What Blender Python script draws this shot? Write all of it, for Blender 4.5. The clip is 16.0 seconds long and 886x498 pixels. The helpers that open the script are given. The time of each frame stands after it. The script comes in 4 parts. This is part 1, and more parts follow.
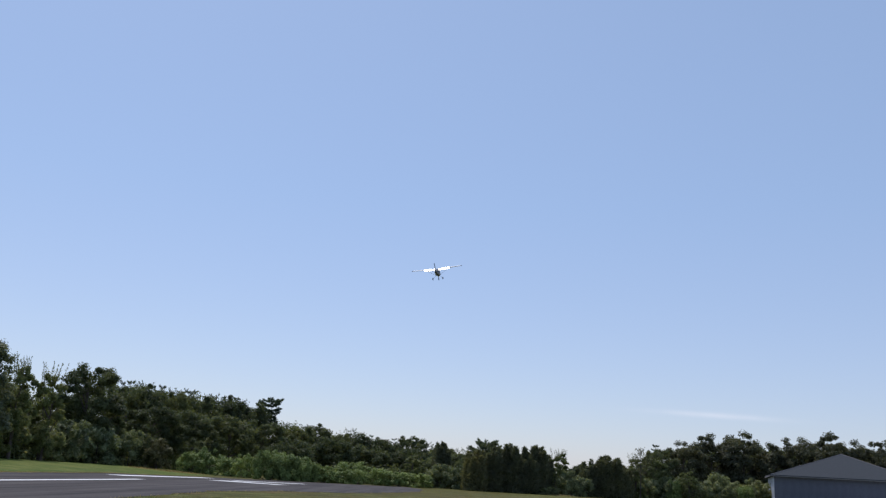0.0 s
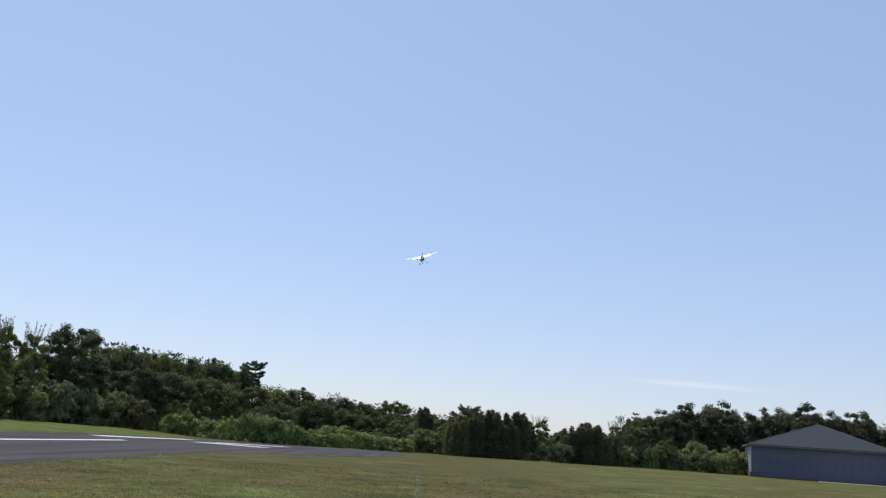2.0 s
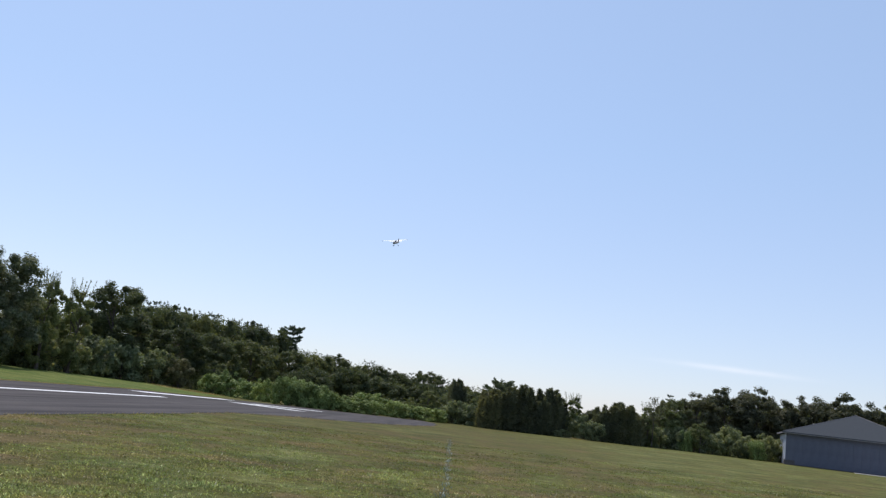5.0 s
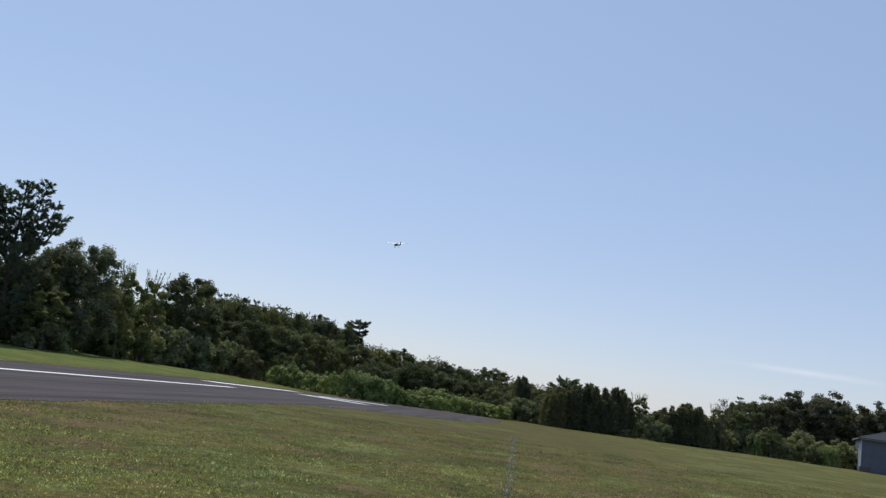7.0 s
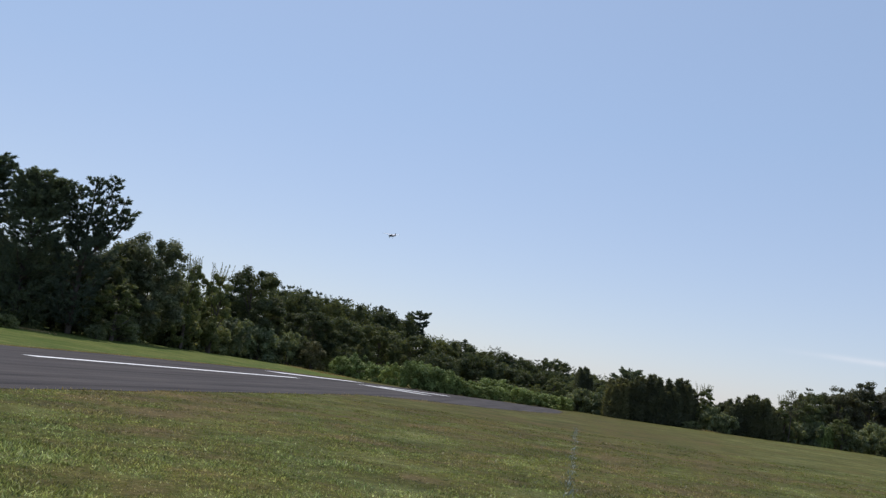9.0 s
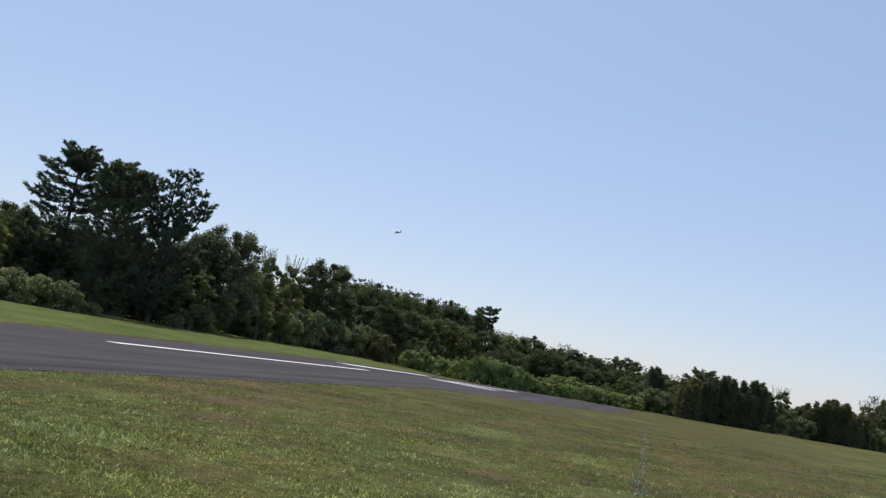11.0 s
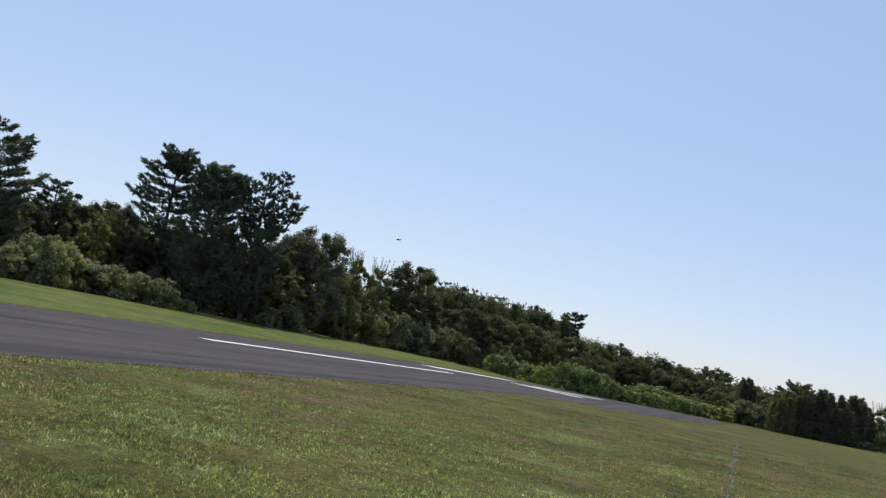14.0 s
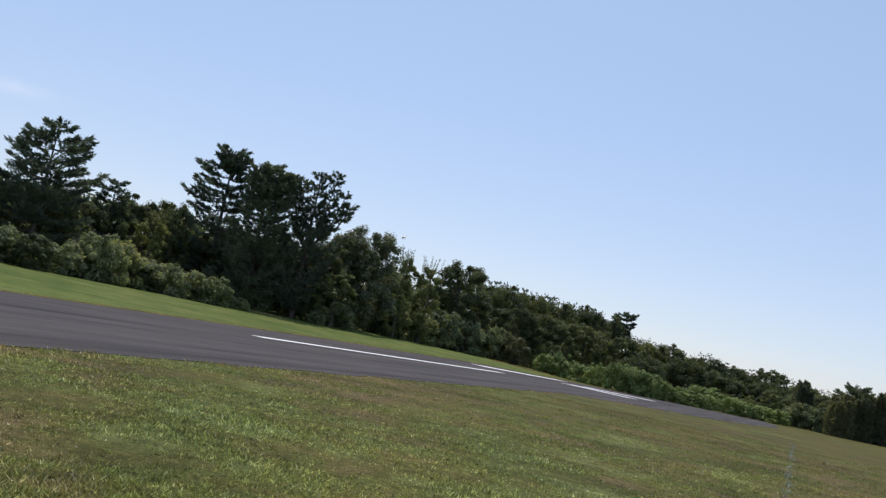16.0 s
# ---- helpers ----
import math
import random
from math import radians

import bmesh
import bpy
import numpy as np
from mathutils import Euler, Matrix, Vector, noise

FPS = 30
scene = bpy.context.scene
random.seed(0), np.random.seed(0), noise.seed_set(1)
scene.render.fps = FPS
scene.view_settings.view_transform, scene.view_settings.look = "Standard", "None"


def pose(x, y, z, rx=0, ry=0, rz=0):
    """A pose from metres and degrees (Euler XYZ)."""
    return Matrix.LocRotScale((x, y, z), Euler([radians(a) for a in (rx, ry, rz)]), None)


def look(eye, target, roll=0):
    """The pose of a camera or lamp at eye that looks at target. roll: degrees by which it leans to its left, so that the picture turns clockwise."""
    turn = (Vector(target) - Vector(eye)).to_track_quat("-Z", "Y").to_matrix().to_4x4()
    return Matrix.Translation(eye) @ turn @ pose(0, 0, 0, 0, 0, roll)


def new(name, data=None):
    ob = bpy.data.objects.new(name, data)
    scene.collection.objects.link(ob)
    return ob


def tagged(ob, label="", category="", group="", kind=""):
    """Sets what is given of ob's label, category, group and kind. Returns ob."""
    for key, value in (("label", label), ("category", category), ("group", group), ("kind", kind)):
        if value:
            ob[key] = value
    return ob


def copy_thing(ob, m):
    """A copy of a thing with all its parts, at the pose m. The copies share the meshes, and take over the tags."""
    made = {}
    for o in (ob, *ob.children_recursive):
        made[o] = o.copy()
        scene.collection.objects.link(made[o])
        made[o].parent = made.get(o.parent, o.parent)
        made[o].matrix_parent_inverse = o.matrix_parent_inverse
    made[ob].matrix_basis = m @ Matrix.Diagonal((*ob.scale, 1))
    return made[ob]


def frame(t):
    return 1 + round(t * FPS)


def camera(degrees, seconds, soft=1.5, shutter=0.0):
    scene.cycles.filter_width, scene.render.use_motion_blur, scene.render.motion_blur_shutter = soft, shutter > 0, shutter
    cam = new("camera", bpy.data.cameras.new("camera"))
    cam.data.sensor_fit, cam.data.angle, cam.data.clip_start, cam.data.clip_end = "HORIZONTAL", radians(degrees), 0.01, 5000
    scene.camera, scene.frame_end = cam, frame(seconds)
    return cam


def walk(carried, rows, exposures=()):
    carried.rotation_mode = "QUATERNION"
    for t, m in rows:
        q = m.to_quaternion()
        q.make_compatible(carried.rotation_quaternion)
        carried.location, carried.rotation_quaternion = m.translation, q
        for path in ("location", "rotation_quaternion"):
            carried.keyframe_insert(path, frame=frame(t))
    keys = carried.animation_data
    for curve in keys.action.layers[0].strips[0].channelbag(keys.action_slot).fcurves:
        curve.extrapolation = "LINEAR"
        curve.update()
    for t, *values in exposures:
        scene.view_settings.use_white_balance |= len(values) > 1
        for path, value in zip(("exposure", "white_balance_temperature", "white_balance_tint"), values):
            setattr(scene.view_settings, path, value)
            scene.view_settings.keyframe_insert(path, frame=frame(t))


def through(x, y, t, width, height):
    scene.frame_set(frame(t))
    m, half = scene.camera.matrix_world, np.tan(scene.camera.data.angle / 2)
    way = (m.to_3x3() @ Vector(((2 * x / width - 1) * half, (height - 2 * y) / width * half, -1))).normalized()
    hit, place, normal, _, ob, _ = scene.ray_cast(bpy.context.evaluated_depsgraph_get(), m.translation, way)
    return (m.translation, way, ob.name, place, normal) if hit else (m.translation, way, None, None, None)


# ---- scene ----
# ---- camera ----
EYE = 1.7
cam = camera(53.67, 16.0, soft=1.3)
TURNS = [
    (0.0, 104.504, -3.184, 0.287),
    (0.5, 103.796, -3.278, -0.177),
    (1.0, 103.127, -3.595, -0.692),
    (1.5, 102.693, -3.644, -0.806),
    (2.0, 102.403, -3.907, -0.859),
    (2.5, 102.231, -4.682, -0.930),
    (3.0, 101.675, -5.730, -0.722),
    (5.5, 100.288, -6.726, 2.116),
    (6.0, 100.145, -6.885, 3.324),
    (6.5, 99.987, -7.403, 4.550),
    (7.0, 99.636, -8.056, 5.400),
    (7.5, 99.219, -7.955, 6.007),
    (8.0, 98.927, -7.973, 6.983),
]
TURNS += [
    (8.5, 98.806, -8.086, 8.282),
    (9.0, 98.478, -8.145, 9.388),
    (11.5, 97.335, -9.865, 14.863),
    (12.0, 97.353, -10.061, 15.711),
    (12.5, 97.161, -10.396, 16.658),
    (13.0, 96.947, -10.780, 17.641),
    (13.5, 96.804, -11.042, 18.498),
    (14.0, 96.725, -11.111, 19.461),
    (14.5, 96.529, -11.394, 20.612),
    (15.0, 96.251, -11.476, 21.617),
    (15.5, 96.095, -11.478, 22.198),
    (16.0, 96.021, -11.566, 22.764),
]
walk(cam, [(t, pose(0, 0, EYE, rx, ry, rz)) for t, rx, ry, rz in TURNS], exposures=[(0.0, -0.09, 6400.0, 17.0), (0.5, 0.0, 6450.0, 17.0), (1.0, 0.0, 6500.0, 16.5), (2.0, 0.06, 6500.0, 16.0), (3.0, 0.04, 6520.0, 16.0), (5.3, 0.21, 6600.0, 15.5), (6.0, -0.15, 6600.0, 15.5),
                                                                           (7.0, -0.07, 6650.0, 15.5), (9.0, -0.07, 6700.0, 15.5), (12.5, 0.07, 6700.0, 15.5), (16.0, 0.09, 6700.0, 15.5)])

# ---- light ----
SUN_AZ, SUN_EL = -27.0, 60.0      # degrees clockwise from +y, and above the horizon
world = bpy.data.worlds.new("sky")
scene.world = world
world.use_nodes = True
wn = world.node_tree
wn.nodes.clear()
sky = wn.nodes.new("ShaderNodeTexSky")
sky.sky_type = "NISHITA"
sky.sun_disc = False
sky.sun_elevation, sky.sun_rotation = radians(SUN_EL), radians(SUN_AZ)
sky.altitude, sky.air_density, sky.dust_density, sky.ozone_density = 30.0, 1.0, 0.5, 3.0
bg = wn.nodes.new("ShaderNodeBackground")
bg.inputs["Strength"].default_value = 0.12
wo = wn.nodes.new("ShaderNodeOutputWorld")
haze = wn.nodes.new("ShaderNodeMix")       # summer haze evens out the sky
haze.data_type = "RGBA"
haze.inputs[0].default_value = 0.45
wn.links.new(sky.outputs[0], haze.inputs[6])
aim = wn.nodes.new("ShaderNodeTexCoord")
split = wn.nodes.new("ShaderNodeSeparateXYZ")
wn.links.new(aim.outputs["Generated"], split.inputs[0])
band = wn.nodes.new("ShaderNodeValToRGB")  # the haze is whiter towards the horizon
band.color_ramp.elements[0].position, band.color_ramp.elements[0].color = 0.0, (4.40, 4.97, 6.50, 1)
band.color_ramp.elements[1].position, band.color_ramp.elements[1].color = 0.30, (3.60, 5.16, 7.30, 1)
wn.links.new(split.outputs[2], band.inputs[0])
wn.links.new(band.outputs[0], haze.inputs[7])


def wire(op, a, b=0.0):
    n = wn.nodes.new("ShaderNodeMath")
    n.operation = op
    for socket, v in ((n.inputs[0], a), (n.inputs[1], b)):
        if isinstance(v, (int, float)):
            socket.default_value = v
        else:
            wn.links.new(v, socket)
    return n.outputs[0]


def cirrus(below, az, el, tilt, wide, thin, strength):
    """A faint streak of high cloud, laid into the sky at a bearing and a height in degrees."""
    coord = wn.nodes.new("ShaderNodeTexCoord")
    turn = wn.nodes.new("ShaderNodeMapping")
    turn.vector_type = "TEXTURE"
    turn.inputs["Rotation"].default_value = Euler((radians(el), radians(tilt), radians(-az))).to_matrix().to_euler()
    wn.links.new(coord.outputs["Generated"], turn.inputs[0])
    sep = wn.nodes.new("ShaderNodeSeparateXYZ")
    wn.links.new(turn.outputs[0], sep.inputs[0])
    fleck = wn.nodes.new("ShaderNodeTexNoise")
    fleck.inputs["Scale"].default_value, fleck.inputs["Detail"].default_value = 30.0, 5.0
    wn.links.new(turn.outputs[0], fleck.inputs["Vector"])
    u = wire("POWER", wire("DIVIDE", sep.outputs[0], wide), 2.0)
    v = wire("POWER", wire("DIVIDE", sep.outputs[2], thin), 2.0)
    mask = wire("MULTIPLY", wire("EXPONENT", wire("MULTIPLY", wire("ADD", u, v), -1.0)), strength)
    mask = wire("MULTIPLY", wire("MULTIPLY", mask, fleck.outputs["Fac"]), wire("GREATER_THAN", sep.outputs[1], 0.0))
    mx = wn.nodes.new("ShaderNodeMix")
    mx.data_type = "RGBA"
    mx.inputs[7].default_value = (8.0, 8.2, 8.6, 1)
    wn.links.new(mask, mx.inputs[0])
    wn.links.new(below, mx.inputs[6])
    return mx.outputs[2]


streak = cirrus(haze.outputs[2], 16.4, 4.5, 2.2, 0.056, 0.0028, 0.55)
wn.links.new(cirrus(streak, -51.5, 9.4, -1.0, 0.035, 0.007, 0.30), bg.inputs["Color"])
wn.links.new(bg.outputs[0], wo.inputs["Surface"])

sun_data = bpy.data.lights.new("sun", "SUN")
sun_data.energy, sun_data.angle, sun_data.color = 3.1, radians(0.53), (1.0, 0.96, 0.90)
sun = new("sun", sun_data)
sa, se = radians(SUN_AZ), radians(SUN_EL)
sun.matrix_basis = look((300 * math.sin(sa) * math.cos(se), 300 * math.cos(sa) * math.cos(se), 300 * math.sin(se)), (0, 0, 0))


# ---- materials ----
def material(name):
    m = bpy.data.materials.new(name)
    m.use_nodes = True
    return m, m.node_tree, m.node_tree.nodes["Principled BSDF"]


def ramp(nt, factor, stops):
    r = nt.nodes.new("ShaderNodeValToRGB")
    while len(r.color_ramp.elements) < len(stops):
        r.color_ramp.elements.new(0.5)
    for e, (at, c) in zip(r.color_ramp.elements, stops):
        e.position, e.color = at, (*c, 1)
    nt.links.new(factor, r.inputs[0])
    return r.outputs[0]


def noise_of(nt, scale, detail=5.0, rough=0.6, vector=None):
    n = nt.nodes.new("ShaderNodeTexNoise")
    n.inputs["Scale"].default_value, n.inputs["Detail"].default_value, n.inputs["Roughness"].default_value = scale, detail, rough
    if vector is None:
        vector = nt.nodes.new("ShaderNodeNewGeometry").outputs["Position"]
    nt.links.new(vector, n.inputs["Vector"])
    return n.outputs["Fac"]


def mixed(nt, factor, a, b, kind="MIX"):
    n = nt.nodes.new("ShaderNodeMix")
    n.data_type, n.blend_type = "RGBA", kind
    for socket, v in ((n.inputs[0], factor), (n.inputs[6], a), (n.inputs[7], b)):
        if isinstance(v, (int, float)):
            socket.default_value = v
        elif isinstance(v, tuple):
            socket.default_value = (*v, 1)
        else:
            nt.links.new(v, socket)
    return n.outputs[2]


def maths(nt, op, a, b=0.0, clamp=False):
    n = nt.nodes.new("ShaderNodeMath")
    n.operation, n.use_clamp = op, clamp
    for socket, v in ((n.inputs[0], a), (n.inputs[1], b)):
        if isinstance(v, (int, float)):
            socket.default_value = v
        else:
            nt.links.new(v, socket)
    return n.outputs[0]


def bump(nt, bsdf, height, strength, distance):
    b = nt.nodes.new("ShaderNodeBump")
    b.inputs["Strength"].default_value, b.inputs["Distance"].default_value = strength, distance
    nt.links.new(height, b.inputs["Height"])
    nt.links.new(b.outputs[0], bsdf.inputs["Normal"])


def plain(name, colour, rough=0.6, metal=0.0, vary=0.12, scale=3.0, shine=0.25):
    m, nt, b = material(name)
    lo, hi = tuple(c * (1 - vary) for c in colour), tuple(min(1, c * (1 + vary)) for c in colour)
    pos = nt.nodes.new("ShaderNodeTexCoord").outputs["Object"]
    nt.links.new(ramp(nt, noise_of(nt, scale, vector=pos), [(0.3, lo), (0.7, hi)]), b.inputs["Base Color"])
    b.inputs["Roughness"].default_value, b.inputs["Metallic"].default_value = rough, metal
    b.inputs["Specular IOR Level"].default_value = shine
    return m


def foliage(name, dark, mid, light, through=0.33, rough=0.55):
    """Leaves: colour varies leaf by leaf and tree by tree, some light passes through."""
    m, nt, b = material(name)
    geo = nt.nodes.new("ShaderNodeNewGeometry")
    info = nt.nodes.new("ShaderNodeObjectInfo")
    c = ramp(nt, geo.outputs["Random Per Island"], [(0.0, dark), (0.55, mid), (1.0, light)])
    big = ramp(nt, noise_of(nt, 0.45, 3.0), [(0.32, (0.70, 0.73, 0.76)), (0.68, (1.24, 1.19, 1.10))])
    tree = ramp(nt, info.outputs["Random"], [(0.0, (0.72, 0.76, 0.78)), (0.3, (0.94, 0.95, 0.96)), (0.65, (1.05, 1.04, 1.0)), (1.0, (1.26, 1.18, 1.0))])
    c = mixed(nt, 1.0, mixed(nt, 1.0, c, big, "MULTIPLY"), tree, "MULTIPLY")
    nt.links.new(c, b.inputs["Base Color"])
    b.inputs["Roughness"].default_value = rough
    b.inputs["Specular IOR Level"].default_value = 0.10
    tr = nt.nodes.new("ShaderNodeBsdfTranslucent")
    nt.links.new(mixed(nt, 1.0, c, (1.18, 1.14, 0.62), "MULTIPLY"), tr.inputs["Color"])
    mx = nt.nodes.new("ShaderNodeMixShader")
    mx.inputs[0].default_value = through
    nt.links.new(b.outputs[0], mx.inputs[1])
    nt.links.new(tr.outputs[0], mx.inputs[2])
    nt.links.new(mx.outputs[0], nt.nodes["Material Output"].inputs["Surface"])
    return m


def field_colour(nt, pos):
    """The field's colour: green, straw-brown and lush patches of several sizes."""
    sep = nt.nodes.new("ShaderNodeSeparateXYZ")
    nt.links.new(pos, sep.inputs[0])
    wide = noise_of(nt, 0.045, 4.0, 0.6, pos)
    patch = noise_of(nt, 0.13, 4.0, 0.6, pos)
    mid = noise_of(nt, 0.55, 5.0, 0.65, pos)
    tuft = noise_of(nt, 3.2, 7.0, 0.8, pos)
    fine = noise_of(nt, 14.0, 6.0, 0.75, pos)
    green = ramp(nt, fine, [(0.25, (0.041, 0.046, 0.012)), (0.5, (0.09, 0.092, 0.021)), (0.78, (0.189, 0.176, 0.065))])
    straw = ramp(nt, fine, [(0.25, (0.057, 0.041, 0.017)), (0.5, (0.124, 0.093, 0.04)), (0.78, (0.222, 0.173, 0.104))])
    fresh = ramp(nt, fine, [(0.25, (0.059, 0.073, 0.02)), (0.5, (0.128, 0.138, 0.043)), (0.78, (0.258, 0.243, 0.123))])
    blotch = maths(nt, "ADD", maths(nt, "MULTIPLY", patch, 0.30), maths(nt, "ADD", maths(nt, "MULTIPLY", mid, 0.42), maths(nt, "MULTIPLY", wide, 0.28)))
    blotch = maths(nt, "SUBTRACT", blotch, maths(nt, "MULTIPLY", maths(nt, "MULTIPLY", maths(nt, "SUBTRACT", sep.outputs[0], 3.0), 0.04, True), 0.035))   # lusher towards the hangar
    dry = ramp(nt, blotch, [(0.478, (0.0, 0.0, 0.0)), (0.555, (0.85, 0.85, 0.85))])
    wet = ramp(nt, blotch, [(0.42, (0.9, 0.9, 0.9)), (0.49, (0.0, 0.0, 0.0))])
    far_green = maths(nt, "SUBTRACT", 1.0, maths(nt, "MULTIPLY", maths(nt, "SUBTRACT", sep.outputs[1], 24.0), 0.006, True))
    near = mixed(nt, wet, mixed(nt, maths(nt, "MULTIPLY", dry, far_green), green, straw), fresh)
    lush = ramp(nt, fine, [(0.25, (0.047, 0.088, 0.019)), (0.5, (0.088, 0.147, 0.031)), (0.8, (0.158, 0.215, 0.063))])
    lush = mixed(nt, 1.0, lush, ramp(nt, mid, [(0.35, (0.80, 0.84, 0.8)), (0.65, (1.32, 1.14, 1.2))]), "MULTIPLY")
    lush = mixed(nt, 1.0, lush, ramp(nt, patch, [(0.36, (0.88, 0.86, 0.85)), (0.62, (1.42, 1.12, 1.35))]), "MULTIPLY")
    beyond = maths(nt, "MULTIPLY", maths(nt, "ADD", sep.outputs[0], 30.0), -0.5, True)   # the mown strip past the runway
    mottle = ramp(nt, tuft, [(0.36, (0.60, 0.62, 0.60)), (0.5, (1.0, 1.0, 1.0)), (0.66, (1.5, 1.45, 1.5))])
    drift = ramp(nt, noise_of(nt, 0.32, 3.0, 0.6, pos), [(0.36, (0.72, 0.76, 0.74)), (0.5, (0.97, 0.97, 0.97)), (0.66, (1.22, 1.16, 1.18))])
    mottle = mixed(nt, 1.0, mottle, drift, "MULTIPLY")
    mottle = mixed(nt, maths(nt, "MULTIPLY", beyond, 0.6), mottle, (1.06, 1.06, 1.06))
    dull = maths(nt, "MULTIPLY", maths(nt, "MULTIPLY", maths(nt, "SUBTRACT", sep.outputs[1], 18.0), 0.035, True), maths(nt, "SUBTRACT", 1.0, maths(nt, "MULTIPLY", maths(nt, "ADD", sep.outputs[0], 4.0), 0.04, True)))
    mottle = mixed(nt, dull, mottle, mixed(nt, 1.0, mottle, (0.88, 0.85, 0.86), "MULTIPLY"))     # far turf darkened in its colour, standing in for shade among the blades
    return mixed(nt, 1.0, mixed(nt, beyond, near, lush), mottle, "MULTIPLY"), maths(nt, "ADD", fine, mid)


def ground_material():
    m, nt, b = material("field_grass")
    colour, relief = field_colour(nt, nt.nodes.new("ShaderNodeNewGeometry").outputs["Position"])
    nt.links.new(colour, b.inputs["Base Color"])
    b.inputs["Roughness"].default_value = 0.85
    b.inputs["Specular IOR Level"].default_value = 0.05
    bump(nt, b, relief, 0.7, 0.06)
    return m


def blade_material():
    m, nt, b = material("grass_blades")
    geo = nt.nodes.new("ShaderNodeNewGeometry")
    colour, relief = field_colour(nt, geo.outputs["Position"])
    each = ramp(nt, geo.outputs["Random Per Island"], [(0.0, (1.0, 1.15, 1.0)), (0.5, (2.3, 2.5, 2.3)), (0.8, (3.8, 4.1, 4.3)), (1.0, (5.6, 5.9, 7.6))])
    apart = nt.nodes.new("ShaderNodeSeparateXYZ")
    nt.links.new(geo.outputs["Position"], apart.inputs[0])
    even = maths(nt, "MULTIPLY", maths(nt, "MULTIPLY", maths(nt, "SUBTRACT", apart.outputs[1], 12.0), 0.05, True), 0.75)   # blade tones drawn closer together further out
    colour = mixed(nt, 1.0, colour, mixed(nt, even, each, (2.0, 2.15, 2.0)), "MULTIPLY")
    nt.links.new(colour, b.inputs["Base Color"])
    b.inputs["Roughness"].default_value = 0.45
    b.inputs["Specular IOR Level"].default_value = 0.4
    tr = nt.nodes.new("ShaderNodeBsdfTranslucent")
    nt.links.new(colour, tr.inputs["Color"])
    mx = nt.nodes.new("ShaderNodeMixShader")
    mx.inputs[0].default_value = 0.5
    nt.links.new(b.outputs[0], mx.inputs[1])
    nt.links.new(tr.outputs[0], mx.inputs[2])
    nt.links.new(mx.outputs[0], nt.nodes["Material Output"].inputs["Surface"])
    return m


def asphalt_material():
    m, nt, b = material("asphalt")
    pos = nt.nodes.new("ShaderNodeNewGeometry").outputs["Position"]
    mapping = nt.nodes.new("ShaderNodeMapping")
    mapping.inputs["Scale"].default_value = (1.0, 0.035, 1.0)
    nt.links.new(pos, mapping.inputs[0])
    lanes = noise_of(nt, 0.8, 6.0, 0.7, mapping.outputs[0])
    stains = noise_of(nt, 0.25, 5.0, 0.6, pos)
    grit = noise_of(nt, 35.0, 4.0, 0.8, pos)
    c = ramp(nt, lanes, [(0.36, (0.031, 0.028, 0.028)), (0.46, (0.058, 0.052, 0.050)), (0.60, (0.081, 0.073, 0.069))])
    c = mixed(nt, 1.0, c, ramp(nt, stains, [(0.3, (0.85, 0.85, 0.87)), (0.7, (1.12, 1.1, 1.08))]), "MULTIPLY")
    c = mixed(nt, 1.0, c, ramp(nt, grit, [(0.3, (0.75, 0.75, 0.75)), (0.7, (1.25, 1.25, 1.25))]), "MULTIPLY")
    nt.links.new(c, b.inputs["Base Color"])
    b.inputs["Roughness"].default_value = 0.9
    b.inputs["Specular IOR Level"].default_value = 0.12
    bump(nt, b, grit, 0.5, 0.01)
    return m


def bark_material():
    m, nt, b = material("bark")
    pos = nt.nodes.new("ShaderNodeTexCoord").outputs["Object"]
    mapping = nt.nodes.new("ShaderNodeMapping")
    mapping.inputs["Scale"].default_value = (6.0, 6.0, 1.0)
    nt.links.new(pos, mapping.inputs[0])
    n = noise_of(nt, 2.0, 6.0, 0.7, mapping.outputs[0])
    nt.links.new(ramp(nt, n, [(0.3, (0.05, 0.04, 0.03)), (0.7, (0.15, 0.12, 0.10))]), b.inputs["Base Color"])
    b.inputs["Roughness"].default_value = 0.9
    bump(nt, b, n, 0.8, 0.05)
    return m


GROUND = ground_material()
ASPHALT = asphalt_material()
PAINT = plain("road_paint", (0.80, 0.80, 0.78), 0.6, 0.0, 0.10, 1.5)
BARK = bark_material()
OAK_LEAF = foliage("oak_leaves", (0.083, 0.106, 0.057), (0.111, 0.134, 0.069), (0.141, 0.161, 0.082), 0.44)
SLIM_LEAF = foliage("birch_leaves", (0.113, 0.146, 0.067), (0.163, 0.196, 0.089), (0.229, 0.245, 0.125), 0.42)
PINE_LEAF = foliage("pine_needles", (0.095, 0.132, 0.105), (0.12, 0.159, 0.122), (0.151, 0.185, 0.139), 0.3)
CEDAR_LEAF = foliage("cedar_sprays", (0.109, 0.125, 0.085), (0.133, 0.149, 0.099), (0.164, 0.172, 0.116), 0.36)
SHRUB_LEAF = foliage("shrub_leaves", (0.148, 0.184, 0.1), (0.224, 0.264, 0.142), (0.339, 0.356, 0.246), 0.45)
SUMAC_LEAF = foliage("sumac_leaves", (0.145, 0.195, 0.06), (0.229, 0.297, 0.102), (0.359, 0.428, 0.176), 0.2)
WARM_LEAF = foliage("dull_olive_leaves", (0.082, 0.092, 0.062), (0.106, 0.114, 0.074), (0.134, 0.136, 0.090), 0.42)
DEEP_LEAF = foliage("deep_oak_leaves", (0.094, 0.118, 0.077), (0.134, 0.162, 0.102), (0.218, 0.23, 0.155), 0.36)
CHALK = plain("chalked_grass", (0.36, 0.38, 0.31), 0.9, 0.0, 0.3, 9.0, 0.05)
